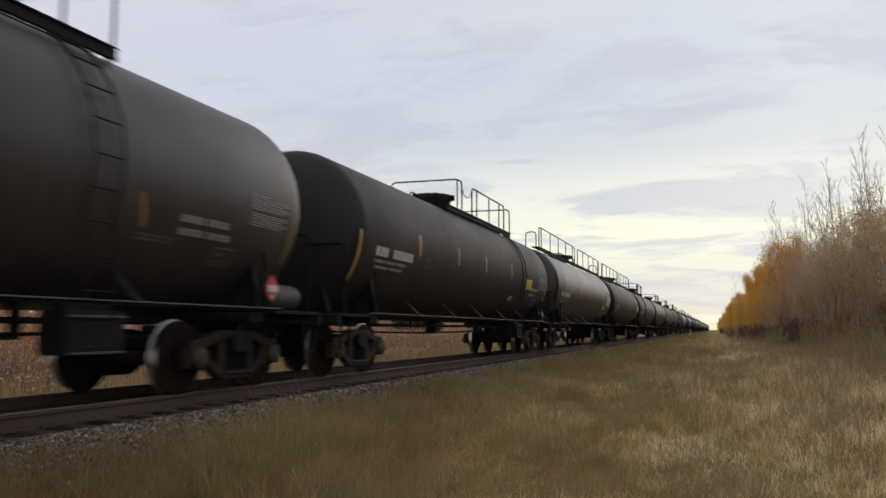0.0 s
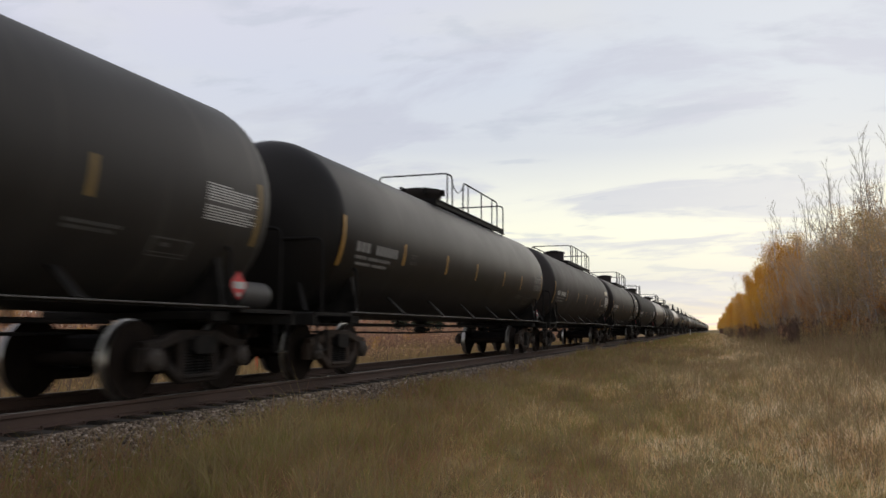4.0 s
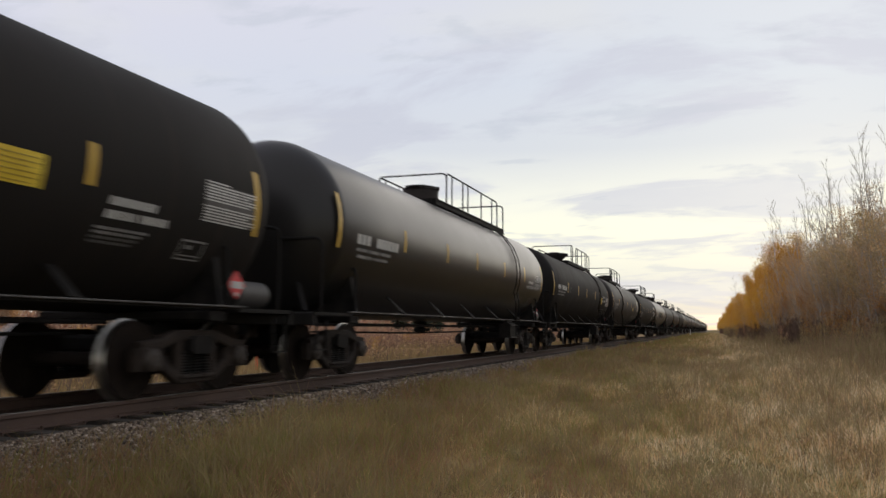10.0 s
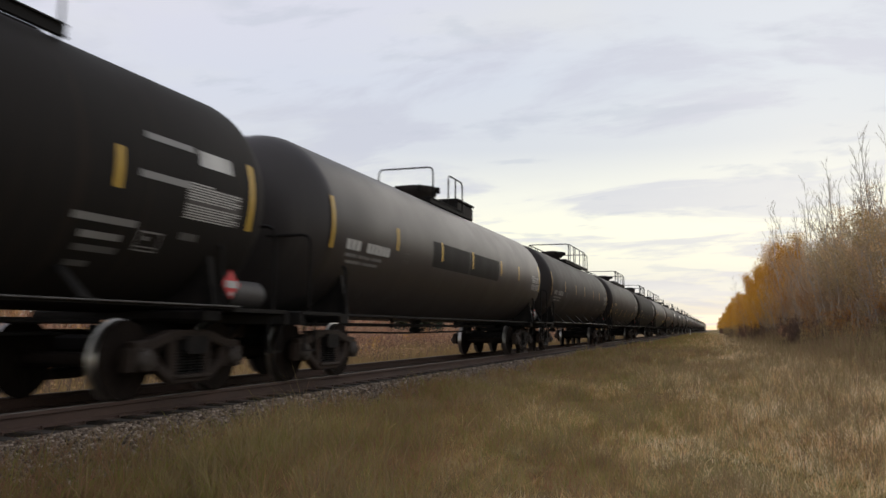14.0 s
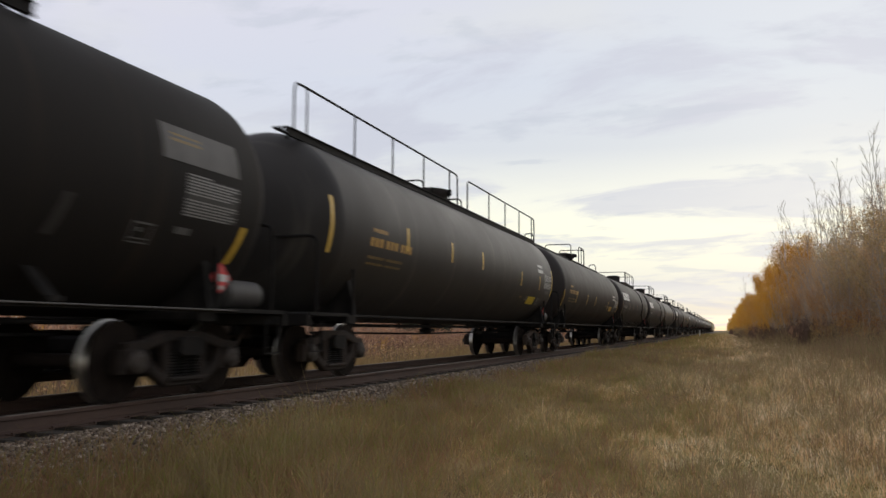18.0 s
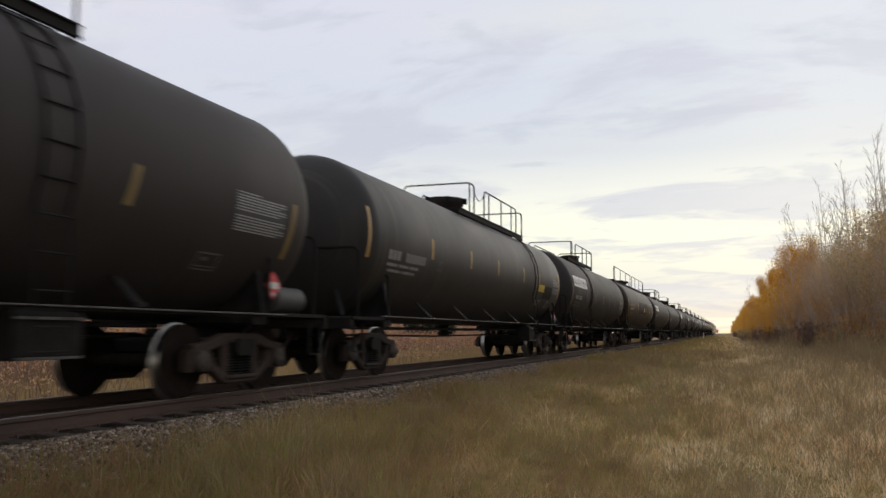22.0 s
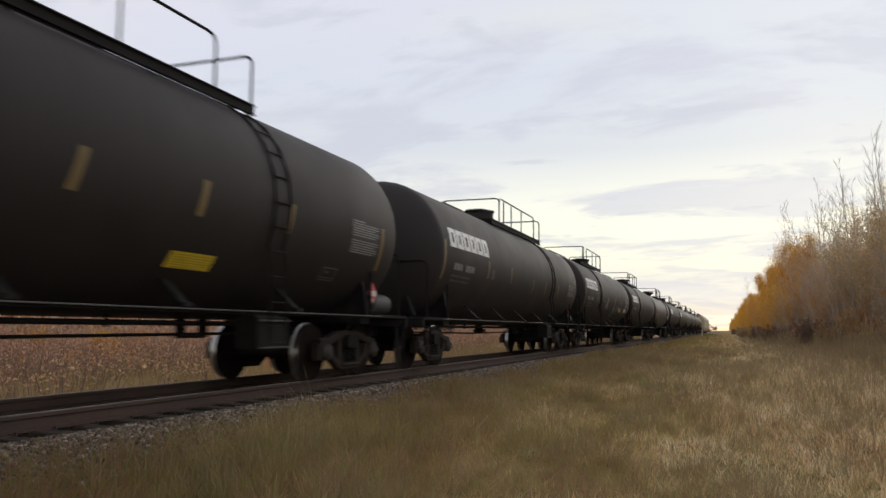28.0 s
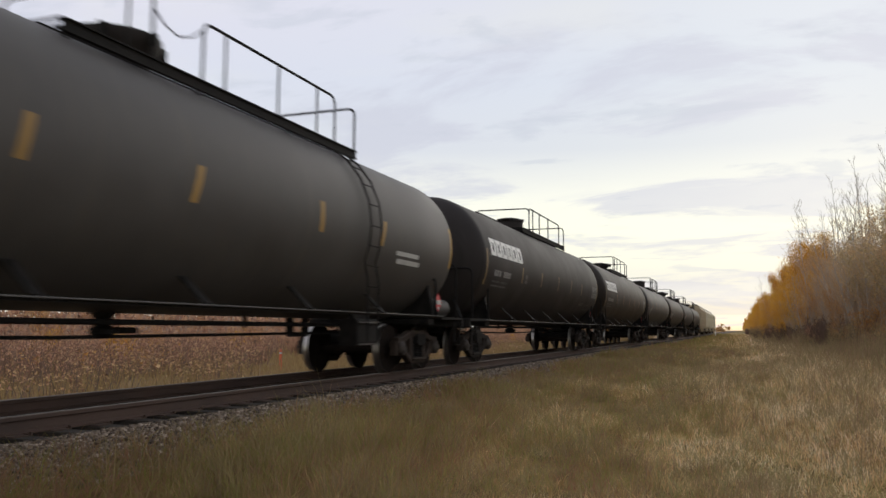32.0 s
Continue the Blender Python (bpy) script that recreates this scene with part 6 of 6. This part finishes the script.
BLACK = "black tank car, "
CARS = [
    tank_car(-9.65, label=BLACK + "dusty, with short top walkway and rail"),
    tank_car(8.52, low=-12, top="A", paint="sheen", tape="dull", ladder=13.1, rear=[("s", "dull", 13.77, -0.13, -23.6, -9.7), ("b", "faint", 14.43, 15.44, -18.2, -14.8), ("b", "faint", 14.45, 15.53, -24.2, -20.8), ("t", "ghost", 13.79, 14.54, -29.3, -26.1), ("o", "ghost", 15.24, 15.69, -36.9, -27.0),
                   ("d", "faint", 15.79, 16.72, -13.1, 2.6), ("e", "dull", 16.86, 0.0, -30.8, -4.3)], label=BLACK + "worn, with side ladder and faded stencils"),
    tank_car(26.74, top="H", paint="black", tape="amber", ladder=13.1, front="std", ink="white", rear=[("s", "amber", 0.97, 0.0, -36.7, 0), ("s", "amber", 13.63, 0.0, -18.8, -3.5), ("y", "sticker", 13.65, 14.44, -15.7, -3.8), ("b", "white", 14.4, 15.49, -16.6, -13.2), ("b", "faint", 14.36, 15.29, -23.6, -20.2), ("t", "ghost", 13.75, 14.49, -29.0, -25.8),
                   ("o", "faint", 15.19, 15.68, -37.3, -26.7), ("d", "faint", 15.58, 16.69, -14.2, 2.4), ("p", "faint", 11.96, 12.43, -33.3, -27.3), ("e", "amber", 16.79, 0.0, -31.8, -2.5)], label=BLACK + "white stencils and a yellow warning sticker"),
    tank_car(44.99, top="B", paint="sheen", tape="amber", front="std", ink="white", rear=[("s", "amber", 1.02, 0.0, -16, 19.4), ("s", "amber", 14.19, 0.0, -6.8, 9.4), ("p", "haze", 15.6, 16.63, 9.2, 14.2), ("D", "white", 15.6, 16.72, -16.8, 2.7), ("p", "green", 15.0, 15.61, -13.7, -7.4), ("y", "sticker", 14.03, 14.88, -24.9, -15.5),
                   ("t", "faint", 14.07, 14.89, -31.5, -28.3), ("b", "faint", 13.54, 14.2, -36.4, -32.8), ("t", "faint", 14.19, 14.73, -36.2, -33.0), ("b", "ghost", 13.6, 14.46, -42.8, -39.4), ("b", "faint", 14.45, 15.34, -41.2, -37.8),
                   ("o", "faint", 15.39, 15.92, -38.4, -28.1), ("e", "amber", 16.82, 0.1, -14.4, 19.6)], label=BLACK + "full-length railed walkway and amber side stripes"),
    tank_car(62.34, L=17.4, top="B", paint="brown", tape="dull", front="std", ink="faint", rear=[("p", "faint", 14.63, 14.8, 14.2, 18.1), ("p", "faint", 14.6, 14.81, 6.3, 9.3), ("p", "haze", 14.9, 16.0, 10.3, 17.8), ("D", "white", 15.32, 16.36, -13.9, 2.1), ("p", "faint", 15.88, 16.24, 2.8, 5.8),
                   ("b", "faint", 14.52, 15.39, -24.4, -21.0), ("b", "faint", 14.61, 15.32, -34.5, -31.1), ("p", "dull", 14.12, 14.7, -34.0, -29.7), ("t", "ghost", 14.12, 14.73, -41.1, -35.7), ("p", "ghost", 13.12, 13.36, -34.3, -31.3)], label="rust-brown tank car with a full-length railed walkway"),
    tank_car(80.57, low=-8, top="R", paint="grey", tape="dull", ladder=5.6, front="std", ink="white", dome="drum", label=BLACK + "side ladder at mid-length and white stencils"),
    tank_car(98.80, low=-10, top="H", paint="satin", tape="amber", front="std", label=BLACK + "satin sheen, short railed walkway"),
    tank_car(117.02, low=-12, top="A", paint="black", tape="amber", front="std", ink="white", rear=[("s", "amber", 13.75, 0.0, -20.3, -4.3), ("p", "cream", 15.51, 16.4, 6.3, 13.7), ("D", "white", 15.44, 16.56, -19.9, 0.5), ("b", "white", 14.21, 14.92, -18.8, -15.4), ("t", "faint", 13.36, 14.08, -27.9, -24.7),
                   ("o", "faint", 14.52, 14.97, -34.7, -25.2), ("b", "faint", 14.97, 15.84, -30.1, -26.7), ("b", "faint", 15.09, 15.86, -39.1, -35.7), ("e", "amber", 16.79, 0.0, -29.5, 2.5)], dome="drum", label=BLACK + "white notice panel beside the far end"),
    tank_car(135.22, low=-13, top="A", paint="black", tape="amber", ladder=13.1, front="std", ink="white", rear=[("s", "amber", 1.07, 0.0, -34.5, 0.5), ("s", "amber", 13.76, 0.0, -22.1, -6.3), ("s", "amber", 15.33, 0.0, -21.5, -4.6), ("p", "cream", 15.68, 16.52, 17.6, 20.6), ("d", "white", 15.63, 16.73, -14.8, 1.6), ("p", "white", 13.37, 13.96, -32.2, -29.2),
                   ("p", "white", 13.39, 14.07, -38.1, -35.1), ("p", "faint", 13.25, 13.77, -44.8, -41.7), ("t", "faint", 14.04, 14.94, -30.8, -27.6), ("t", "faint", 14.07, 14.81, -35.7, -32.5), ("b", "ghost", 13.36, 14.68, -49.6, -46.2),
                   ("b", "ghost", 14.86, 15.53, -44.5, -41.1), ("o", "white", 15.45, 15.89, -37.4, -27.7), ("e", "amber", 16.89, 0.0, -32.6, 1.5)], dome="drum", label=BLACK + "amber stripes and white stencils"),
    tank_car(153.42, line=-2.7, low=-14, top="C", paint="matte", tape="amber", front="std", ink="white", rear=[("s", "amber", 1.0, 0.0, -34.7, -5.3), ("s", "amber", 13.7, 0.0, -23.0, -6.8), ("w", "white", 13.07, 13.63, -28.4, -18.5), ("D", "white", 15.51, 16.56, -17.1, 2.1), ("t", "faint", 13.91, 14.4, -27.1, -23.9), ("b", "faint", 14.07, 14.82, -33.1, -29.7),
                   ("b", "faint", 14.07, 14.9, -40.2, -36.8), ("o", "faint", 15.30, 15.69, -34.2, -23.9), ("e", "amber", 16.79, 0.12, -29.9, -5.1)], dome="drum", label=BLACK + "narrow running board along the top"),
    tank_car(171.61, line=8.0, low=-3, top="H", paint="sheen", tape="amber", front="std", ink="white", rear=[("s", "amber", 0.93, 0.0, -16, 17), ("s", "amber", 13.55, 0.0, -8.7, 6.7), ("y", "sticker", 13.66, 14.36, -15.0, -2.5), ("b", "white", 14.43, 15.46, -9.5, -6.1), ("t", "faint", 13.56, 14.64, -27.9, -24.7), ("b", "faint", 13.99, 14.72, -35.3, -31.9),
                   ("o", "faint", 14.94, 15.36, -34.6, -24.5), ("d", "white", 15.68, 16.75, -16.7, 0.5), ("e", "amber", 16.84, 0.08, -17.4, 15.8)], ladder=13.1, label=BLACK + "amber stripes and a yellow sticker"),
    tank_car(189.84, top="R", paint="matte", tape="yellow", front="std", ink="white", rear=[("s", "yellow", 0.92, 0.0, -19.7, 14.4), ("y", "sticker", 12.62, 13.26, -17.0, -5.2), ("s", "yellow", 13.83, 0.0, -12.0, 3.9), ("b", "white", 14.16, 14.96, -17.3, -13.9), ("b", "white", 14.15, 15.17, -22.7, -19.3), ("t", "faint", 14.07, 14.97, -29.4, -26.2),
                   ("t", "ghost", 14.06, 14.84, -33.5, -30.3), ("o", "faint", 15.46, 15.91, -36.0, -25.9), ("d", "white", 15.67, 16.75, -16.1, 2.6), ("e", "yellow", 16.79, -0.08, -18.7, 13.7)], ladder=5.6, label=BLACK + "yellow stripes and a side ladder"),
    tank_car(208.10, line=3.7, top="A", paint="gloss", tape="yellow", front="std", ink="white", rear=[("s", "yellow", 1.0, 0.0, -14.8, 19.5), ("s", "yellow", 14.19, 0.0, -7.5, 9.5), ("b", "white", 14.77, 15.55, -8.6, -5.2), ("b", "white", 14.63, 15.65, -14.4, -11.0), ("t", "faint", 13.67, 14.61, -30.1, -26.9), ("t", "faint", 13.66, 14.36, -34.1, -30.9),
                   ("o", "faint", 15.33, 15.81, -37.8, -26.9), ("d", "white", 15.73, 16.74, -13.4, 3.3), ("e", "yellow", 16.82, 0.0, -15.0, 17.5)], ladder=13.1, dome="drum", label="glossy black tank car that mirrors the sky"),
    tank_car(226.37, line=8.5, top="H", paint="matte", tape="yellow", front="std", ink="white", rear=[("s", "yellow", 0.85, 0.0, -15.8, 18.7), ("s", "amber", 13.47, 0.0, -7.2, 7.6), ("y", "sticker", 13.58, 14.29, -13.9, -1.5), ("b", "white", 14.53, 15.26, -1.7, 1.7), ("b", "white", 14.4, 15.42, -9.1, -5.7), ("t", "faint", 13.51, 14.58, -27.3, -24.1),
                   ("o", "faint", 14.91, 15.38, -34.2, -24.2), ("d", "white", 15.64, 16.73, -16.7, 0.9), ("e", "amber", 16.74, 0.0, -17.1, 15.8)], ladder=13.1, label=BLACK + "pale-yellow stripes and white stencils"),
    tank_car(244.65, line=4.2, top="R", paint="black", tape="yellow", front="std", ink="faint", rear=[("s", "yellow", 0.9, 0.0, -13.7, 19.4), ("y", "sticker", 12.43, 13.01, -13.1, -4.4), ("s", "yellow", 14.28, 0.0, -6.7, 9.8), ("p", "white", 15.65, 16.5, 11.2, 14.3), ("p", "white", 15.62, 16.59, 5.6, 8.6), ("d", "white", 15.63, 16.66, -11.7, 4.2),
                   ("t", "faint", 13.32, 14.23, -29.8, -26.6), ("t", "faint", 13.35, 13.95, -33.4, -30.2), ("p", "ghost", 14.27, 15.2, -31.0, -28.0), ("p", "ghost", 14.34, 15.08, -37.2, -34.2), ("o", "faint", 15.25, 15.76, -36.5, -26.2),
                   ("e", "yellow", 16.74, 0.0, -13.7, 19.2)], ladder=5.6, dome="drum", label=BLACK + "pale stripes and a side ladder at mid-length"),
    tank_car(262.53, line=-2.7, L=17.9, top="A", paint="matte", tape="yellow", front="std", ink="faint", rear=[("s", "yellow", 1.1, 0.0, -18.8, 16.9), ("s", "yellow", 14.07, 0.0, -10.4, 6.2), ("p", "white", 15.43, 16.09, 8.0, 15.4), ("p", "faint", 14.49, 15.35, 13.0, 16.0), ("p", "faint", 14.38, 15.25, -3.8, -0.8), ("d", "white", 15.2, 16.27, -16.6, -0.5),
                   ("p", "faint", 13.6, 14.5, -24.9, -21.9), ("p", "faint", 13.77, 14.35, -31.8, -28.8), ("p", "ghost", 13.79, 14.38, -37.7, -34.7), ("p", "ghost", 13.81, 14.11, -45.1, -42.1), ("o", "faint", 14.59, 14.96, -34.6, -25.3),
                   ("p", "ghost", 15.24, 15.56, -26.6, -23.1), ("e", "yellow", 16.52, 0.0, -16.8, 16.5)], label=BLACK + "bright yellow stripes"),
    tank_car(280.53, top="D", paint="sheen", tape="yellow", front="std", ink="white", sill=False, label="glossy tank car with dark repainted patches on its side",
             tank_side=[(5.9, 8.6, -14, 7), (8.65, 11.4, -14, 7)]),
    tank_car(298.53, top="A", paint="black", tape="amber", front="std", label=BLACK + "short railed walkway"),
    tank_car(316.56, top="A", paint="black", tape="yellow", front="none", rear=[("s", "yellow", 13.57, 0.0, -32.2, -17.1), ("p", "faint", 14.51, 15.28, -4.8, -1.8), ("p", "faint", 14.53, 15.28, -9.4, -6.4), ("p", "haze", 15.56, 16.23, 7.2, 21.4), ("d", "faint", 15.4, 16.44, -16.4, 0.9),
                   ("o", "faint", 14.81, 15.15, -30.7, -22.3), ("p", "ghost", 15.46, 15.71, -24.7, -21.7), ("e", "yellow", 16.74, 0.15, -33.4, -11.4)], slant=0.18, low=-24, label=BLACK + "slanted yellow stripes"),
    tank_car(334.54, top="A", paint="matte", tape="yellow", front="none", rear=[("s", "yellow", 1.26, 0.0, -33.9, -15.1), ("s", "shade", 13.8, 0.1, -32.0, -16.0), ("p", "haze", 15.07, 16.49, 5.6, 21.0), ("p", "dull", 15.22, 15.77, 13.8, 17.5), ("d", "faint", 15.48, 16.47, -15.8, 1.8), ("o", "ghost", 14.77, 15.09, -30.5, -21.6), ("p", "ghost", 15.43, 15.69, -23.9, -20.9),
                   ("e", "yellow", 16.65, 0.1, -34.3, -15.8)], slant=0.18, low=-24, dome="drum", label=BLACK + "slanted yellow stripes and a faded panel"),
    tank_car(353.12, L=18.5, top="B", paint="grey", tape="yellow", front="amber", rear=[("s", "yellow", 0.75, 0.0, -19.4, 13.3), ("s", "yellow", 12.93, 0.0, -14.5, 0.9), ("p", "dull", 13.19, 13.46, -27.8, -25.8), ("t", "faint", 13.96, 14.3, -29.8, -25.7), ("y", "sticker", 14.28, 15.22, -34.1, -24.7), ("s", "yellow", 15.36, 0.0, -14.5, 1.1),
                   ("p", "white", 15.13, 15.88, 11.9, 14.9), ("p", "white", 15.14, 15.88, 5.4, 9.3), ("p", "haze", 16.13, 16.67, 12.0, 26.0), ("d", "white", 16.0, 17.06, -11.8, 5.2), ("p", "ghost", 16.33, 16.87, -18.6, -14.4),
                   ("o", "faint", 15.55, 15.98, -34.3, -25.6), ("e", "yellow", 17.24, 0.0, -20.5, 12.3)], sill=False, label="charcoal tank car with amber stencils and a railed walkway"),
    tank_car(371.33, top="C", paint="black", tape="yellow", front="amber", rear=[("s", "yellow", 1.13, 0.0, -29.8, -6.1), ("p", "dull", 12.25, 12.76, -19.9, -17.3), ("s", "yellow", 13.12, 0.0, -25.3, -8.9), ("t", "faint", 13.31, 13.63, -22.2, -18.5), ("y", "yellow", 13.69, 14.57, -26.8, -17.9), ("p", "white", 14.65, 15.48, 0.9, 3.9),
                   ("p", "white", 14.66, 15.44, -4.5, -1.5), ("d", "white", 15.54, 16.69, -18.2, -3.3), ("o", "faint", 15.01, 15.38, -27.2, -18.5), ("p", "ghost", 15.53, 15.81, -27.3, -24.3), ("e", "yellow", 16.8, 0.21, -27.0, -3.9)], low=-14, sill=False, label=BLACK + "amber stencils and a running board"),
    tank_car(389.38, top="P", paint="black", tape="dull", front="logo", rear=[("s", "dull", 1.26, 0.0, -29.6, 1.0), ("s", "dull", 13.47, 0.0, -15.5, 0.0), ("d", "faint", 15.28, 16.41, -17.3, 1.6), ("o", "ghost", 14.86, 15.29, -38.7, -30.0), ("e", "dull", 16.63, 0.09, -33.4, 0.8)], dome="drum", sill=True, ladder=12.55, label=BLACK + "row of white logo blocks"),
    tank_car(407.35, top="P", paint="black", tape="dull", front="logo", rear=[("s", "dull", 1.26, 0.0, -29.5, 3.0), ("s", "dull", 13.5, 0.09, -15.9, -0.0), ("d", "faint", 15.3, 16.43, -16.6, 1.5), ("o", "ghost", 14.84, 15.27, -37.9, -28.9), ("e", "dull", 16.63, 0.09, -26.7, 2.2)], dome="drum", ladder=12.55, label=BLACK + "row of white logo blocks and dull stripes"),
    tank_car(425.81, top="H", paint="grey", tape="amber", front="std", ink="faint", rear=[("s", "amber", 0.8, 0.0, -16.5, 16.7), ("s", "amber", 13.7, 0.0, -11.4, 5.8), ("y", "sticker", 13.69, 14.52, -14.7, -6.2), ("t", "faint", 13.67, 14.56, -28.0, -24.8), ("t", "faint", 13.66, 14.39, -32.6, -29.4), ("p", "patch", 14.43, 15.7, -22.5, -6.7),
                   ("o", "faint", 15.27, 15.75, -34.6, -25.2), ("d", "faint", 15.83, 16.8, -14.2, 4.3), ("e", "amber", 16.78, 0.08, -18.1, 15.4)], ladder=13.1, label="faded charcoal tank car with amber stripes"),
    tank_car(443.86, top="R", paint="black", tape="dull", front="logo", rear=[("s", "dull", 11.48, 0.0, -15.7, 0.1), ("s", "dull", 13.46, 0.0, -16.2, -0.3), ("d", "faint", 15.27, 16.38, -16.0, 2.3), ("o", "ghost", 14.77, 15.23, -36.5, -28.7), ("e", "dull", 16.51, 0.21, -25.0, 1.1)], dome="drum", ladder=5.7, label=BLACK + "white logo blocks and mid-length ladder"),
    tank_car(462.63, L=18.6, top="B", paint="brown", tape="amber", front="amber", rear=[("y", "sticker", 10.3, 10.75, -9.5, 0.8), ("s", "amber", 12.28, 0.0, -11.2, 4.5), ("s", "amber", 14.39, 0.0, -10.5, 4.8), ("p", "amber", 15.99, 17.44, 19.0, 20.2), ("d", "faint", 16.1, 17.01, -5.6, 12.1),
                   ("p", "ghost", 16.5, 17.18, -19.9, -7.7), ("o", "dull", 15.46, 15.90, -31.3, -22.5), ("e", "amber", 17.46, 0.14, -16.2, 18.2)], tank_side=[(7.2, 12.8, -15, 13)], label="brown-black tank car with a dark repainted patch"),
    tank_car(480.85, top="P", paint="black", tape="dull", front="logo", dome="drum", label=BLACK + "white logo blocks and a yellow sticker"),
    tank_car(499.05, top="D", paint="black", tape="dull", front="std", label=BLACK + "valve box beside the manway"),
    tank_car(517.15, top="P", paint="black", tape="dull", front="logo", rear=[("s", "dull", 9.49, 0.11, -15.5, 0.3), ("s", "dull", 11.39, 0.08, -15.0, 0.7), ("s", "dull", 13.35, 0.08, -14.3, 1.2), ("y", "sticker", 11.13, 11.95, -39.5, -31.3), ("d", "faint", 15.27, 16.27, -16.7, 2.8),
                   ("o", "ghost", 14.65, 15.10, -36.6, -28.1), ("e", "dull", 16.44, 0.0, -25.6, 2.1)], dome="drum", ladder=13.1, label=BLACK + "white logo blocks and side ladder"),
    tank_car(535.63, top="P", paint="black", tape="dull", front="logo", rear=[("s", "dull", 9.59, 0.0, -20.4, -4.6), ("s", "dull", 11.37, 0.0, -20.4, -4.3), ("s", "dull", 13.45, 0.0, -19.4, -4.0), ("d", "faint", 15.32, 16.43, -16.0, 0.0), ("o", "ghost", 14.75, 15.19, -34.2, -25.8)], dome="drum", ladder=12.55, label=BLACK + "large white logo blocks"),
    tank_car(553.65, top="R", paint="black", tape="dull", front="logo", rear=[("s", "amber", 8.13, 0.0, -17.2, -1.9), ("s", "amber", 10.64, 0.0, -16.8, -1.2), ("s", "amber", 13.24, 0.0, -19.5, -0.9), ("y", "sticker", 12.69, 13.46, -26.4, -18.1), ("p", "white", 14.78, 15.91, -25.1, -17.6),
                   ("o", "faint", 14.53, 14.97, -29.8, -21.0), ("d", "faint", 15.29, 16.26, -14.8, 3.3)], dome="drum", ladder=5.65, scrawl=[(7.9, -17, 1.5, 22), (10.75, -24, 1.35, 16), (12.1, -20.5, 0.85, 18), (13.75, -25, 0.6, 6)], label=BLACK + "white logo blocks and sprayed scrawls"),
    tank_car(571.60, top="R", paint="black", tape="dull", front="logo", rear=[("s", "dull", 7.07, 0.0, -15.2, 0.0), ("s", "dull", 9.36, 0.09, -15.1, 0.2), ("s", "dull", 11.35, 0.09, -13.7, 1.3), ("s", "dull", 13.3, 0.1, -14.7, 1.1), ("d", "faint", 15.22, 16.19, -15.5, 3.2),
                   ("o", "ghost", 14.58, 15.06, -36.9, -28.9)], dome="drum", ladder=5.65, label=BLACK + "white logo blocks, ladder and mid-length walkway"),
    tank_car(590.01, top="G", paint="pale", tape="amber", front="std", ink="faint", rear=[("s", "amber", 6.2, 0.08, -9.9, 6.3), ("s", "amber", 8.53, 0.11, -10.9, 5.7), ("s", "amber", 11.4, 0.0, -10.6, 6.6), ("s", "amber", 13.55, 0.12, -10.5, 5.8), ("p", "white", 14.17, 15.2, -14.3, -11.3),
                   ("p", "white", 14.25, 15.31, -19.9, -16.5)], ladder=13.1, label="faded charcoal tank car with pale stencils"),
]
for j in range(6):
    CARS.append(tank_car(608.1 + 18.1 * j, top="PPHAPH"[j], paint=("black", "brown", "grey", "brown", "black", "brown")[j], tape="dull", front="logo" if j < 2 else "std",
                         dome="drum" if j % 2 == 0 else "pan", label=BLACK + "dusty, near the train's end"))
CARS.append(hopper_car(716.4, "hopper_tan", "dusty tan covered hopper car with ribbed sides"))
for j in range(3):
    CARS.append(hopper_car(734.0 + 17.6 * j, "cream", "faded cream covered hopper car with ribbed sides"))


# ------------------------------------------------------------------ what moves
def travelled(t):
    """Metres that the train has run since the start; it slows a little after twelve seconds."""
    return 18.22 * t - 0.018 * max(0.0, t - 12.0) ** 2


def motions():
    times = [2.0 * i for i in range(17)]
    for car in CARS:
        x, y, z = car.matrix_basis.translation
        walk(car, [(t, pose(x, y - travelled(t), z)) for t in times])
    for end, sets in WHEELSETS.items():
        first = sets[0]
        turns = [(i / FPS, Matrix.LocRotScale((0, end * 0.889, WHEEL_R), Euler((travelled(i / FPS) / WHEEL_R, 0, 0)), None)) for i in range(32 * FPS + 1)]
        walk(first, turns)
        for other in sets[1:]:
            other.rotation_mode = "QUATERNION"
            other.animation_data_create().action = first.animation_data.action
            other.animation_data.action_slot = first.animation_data.action_slot


motions()
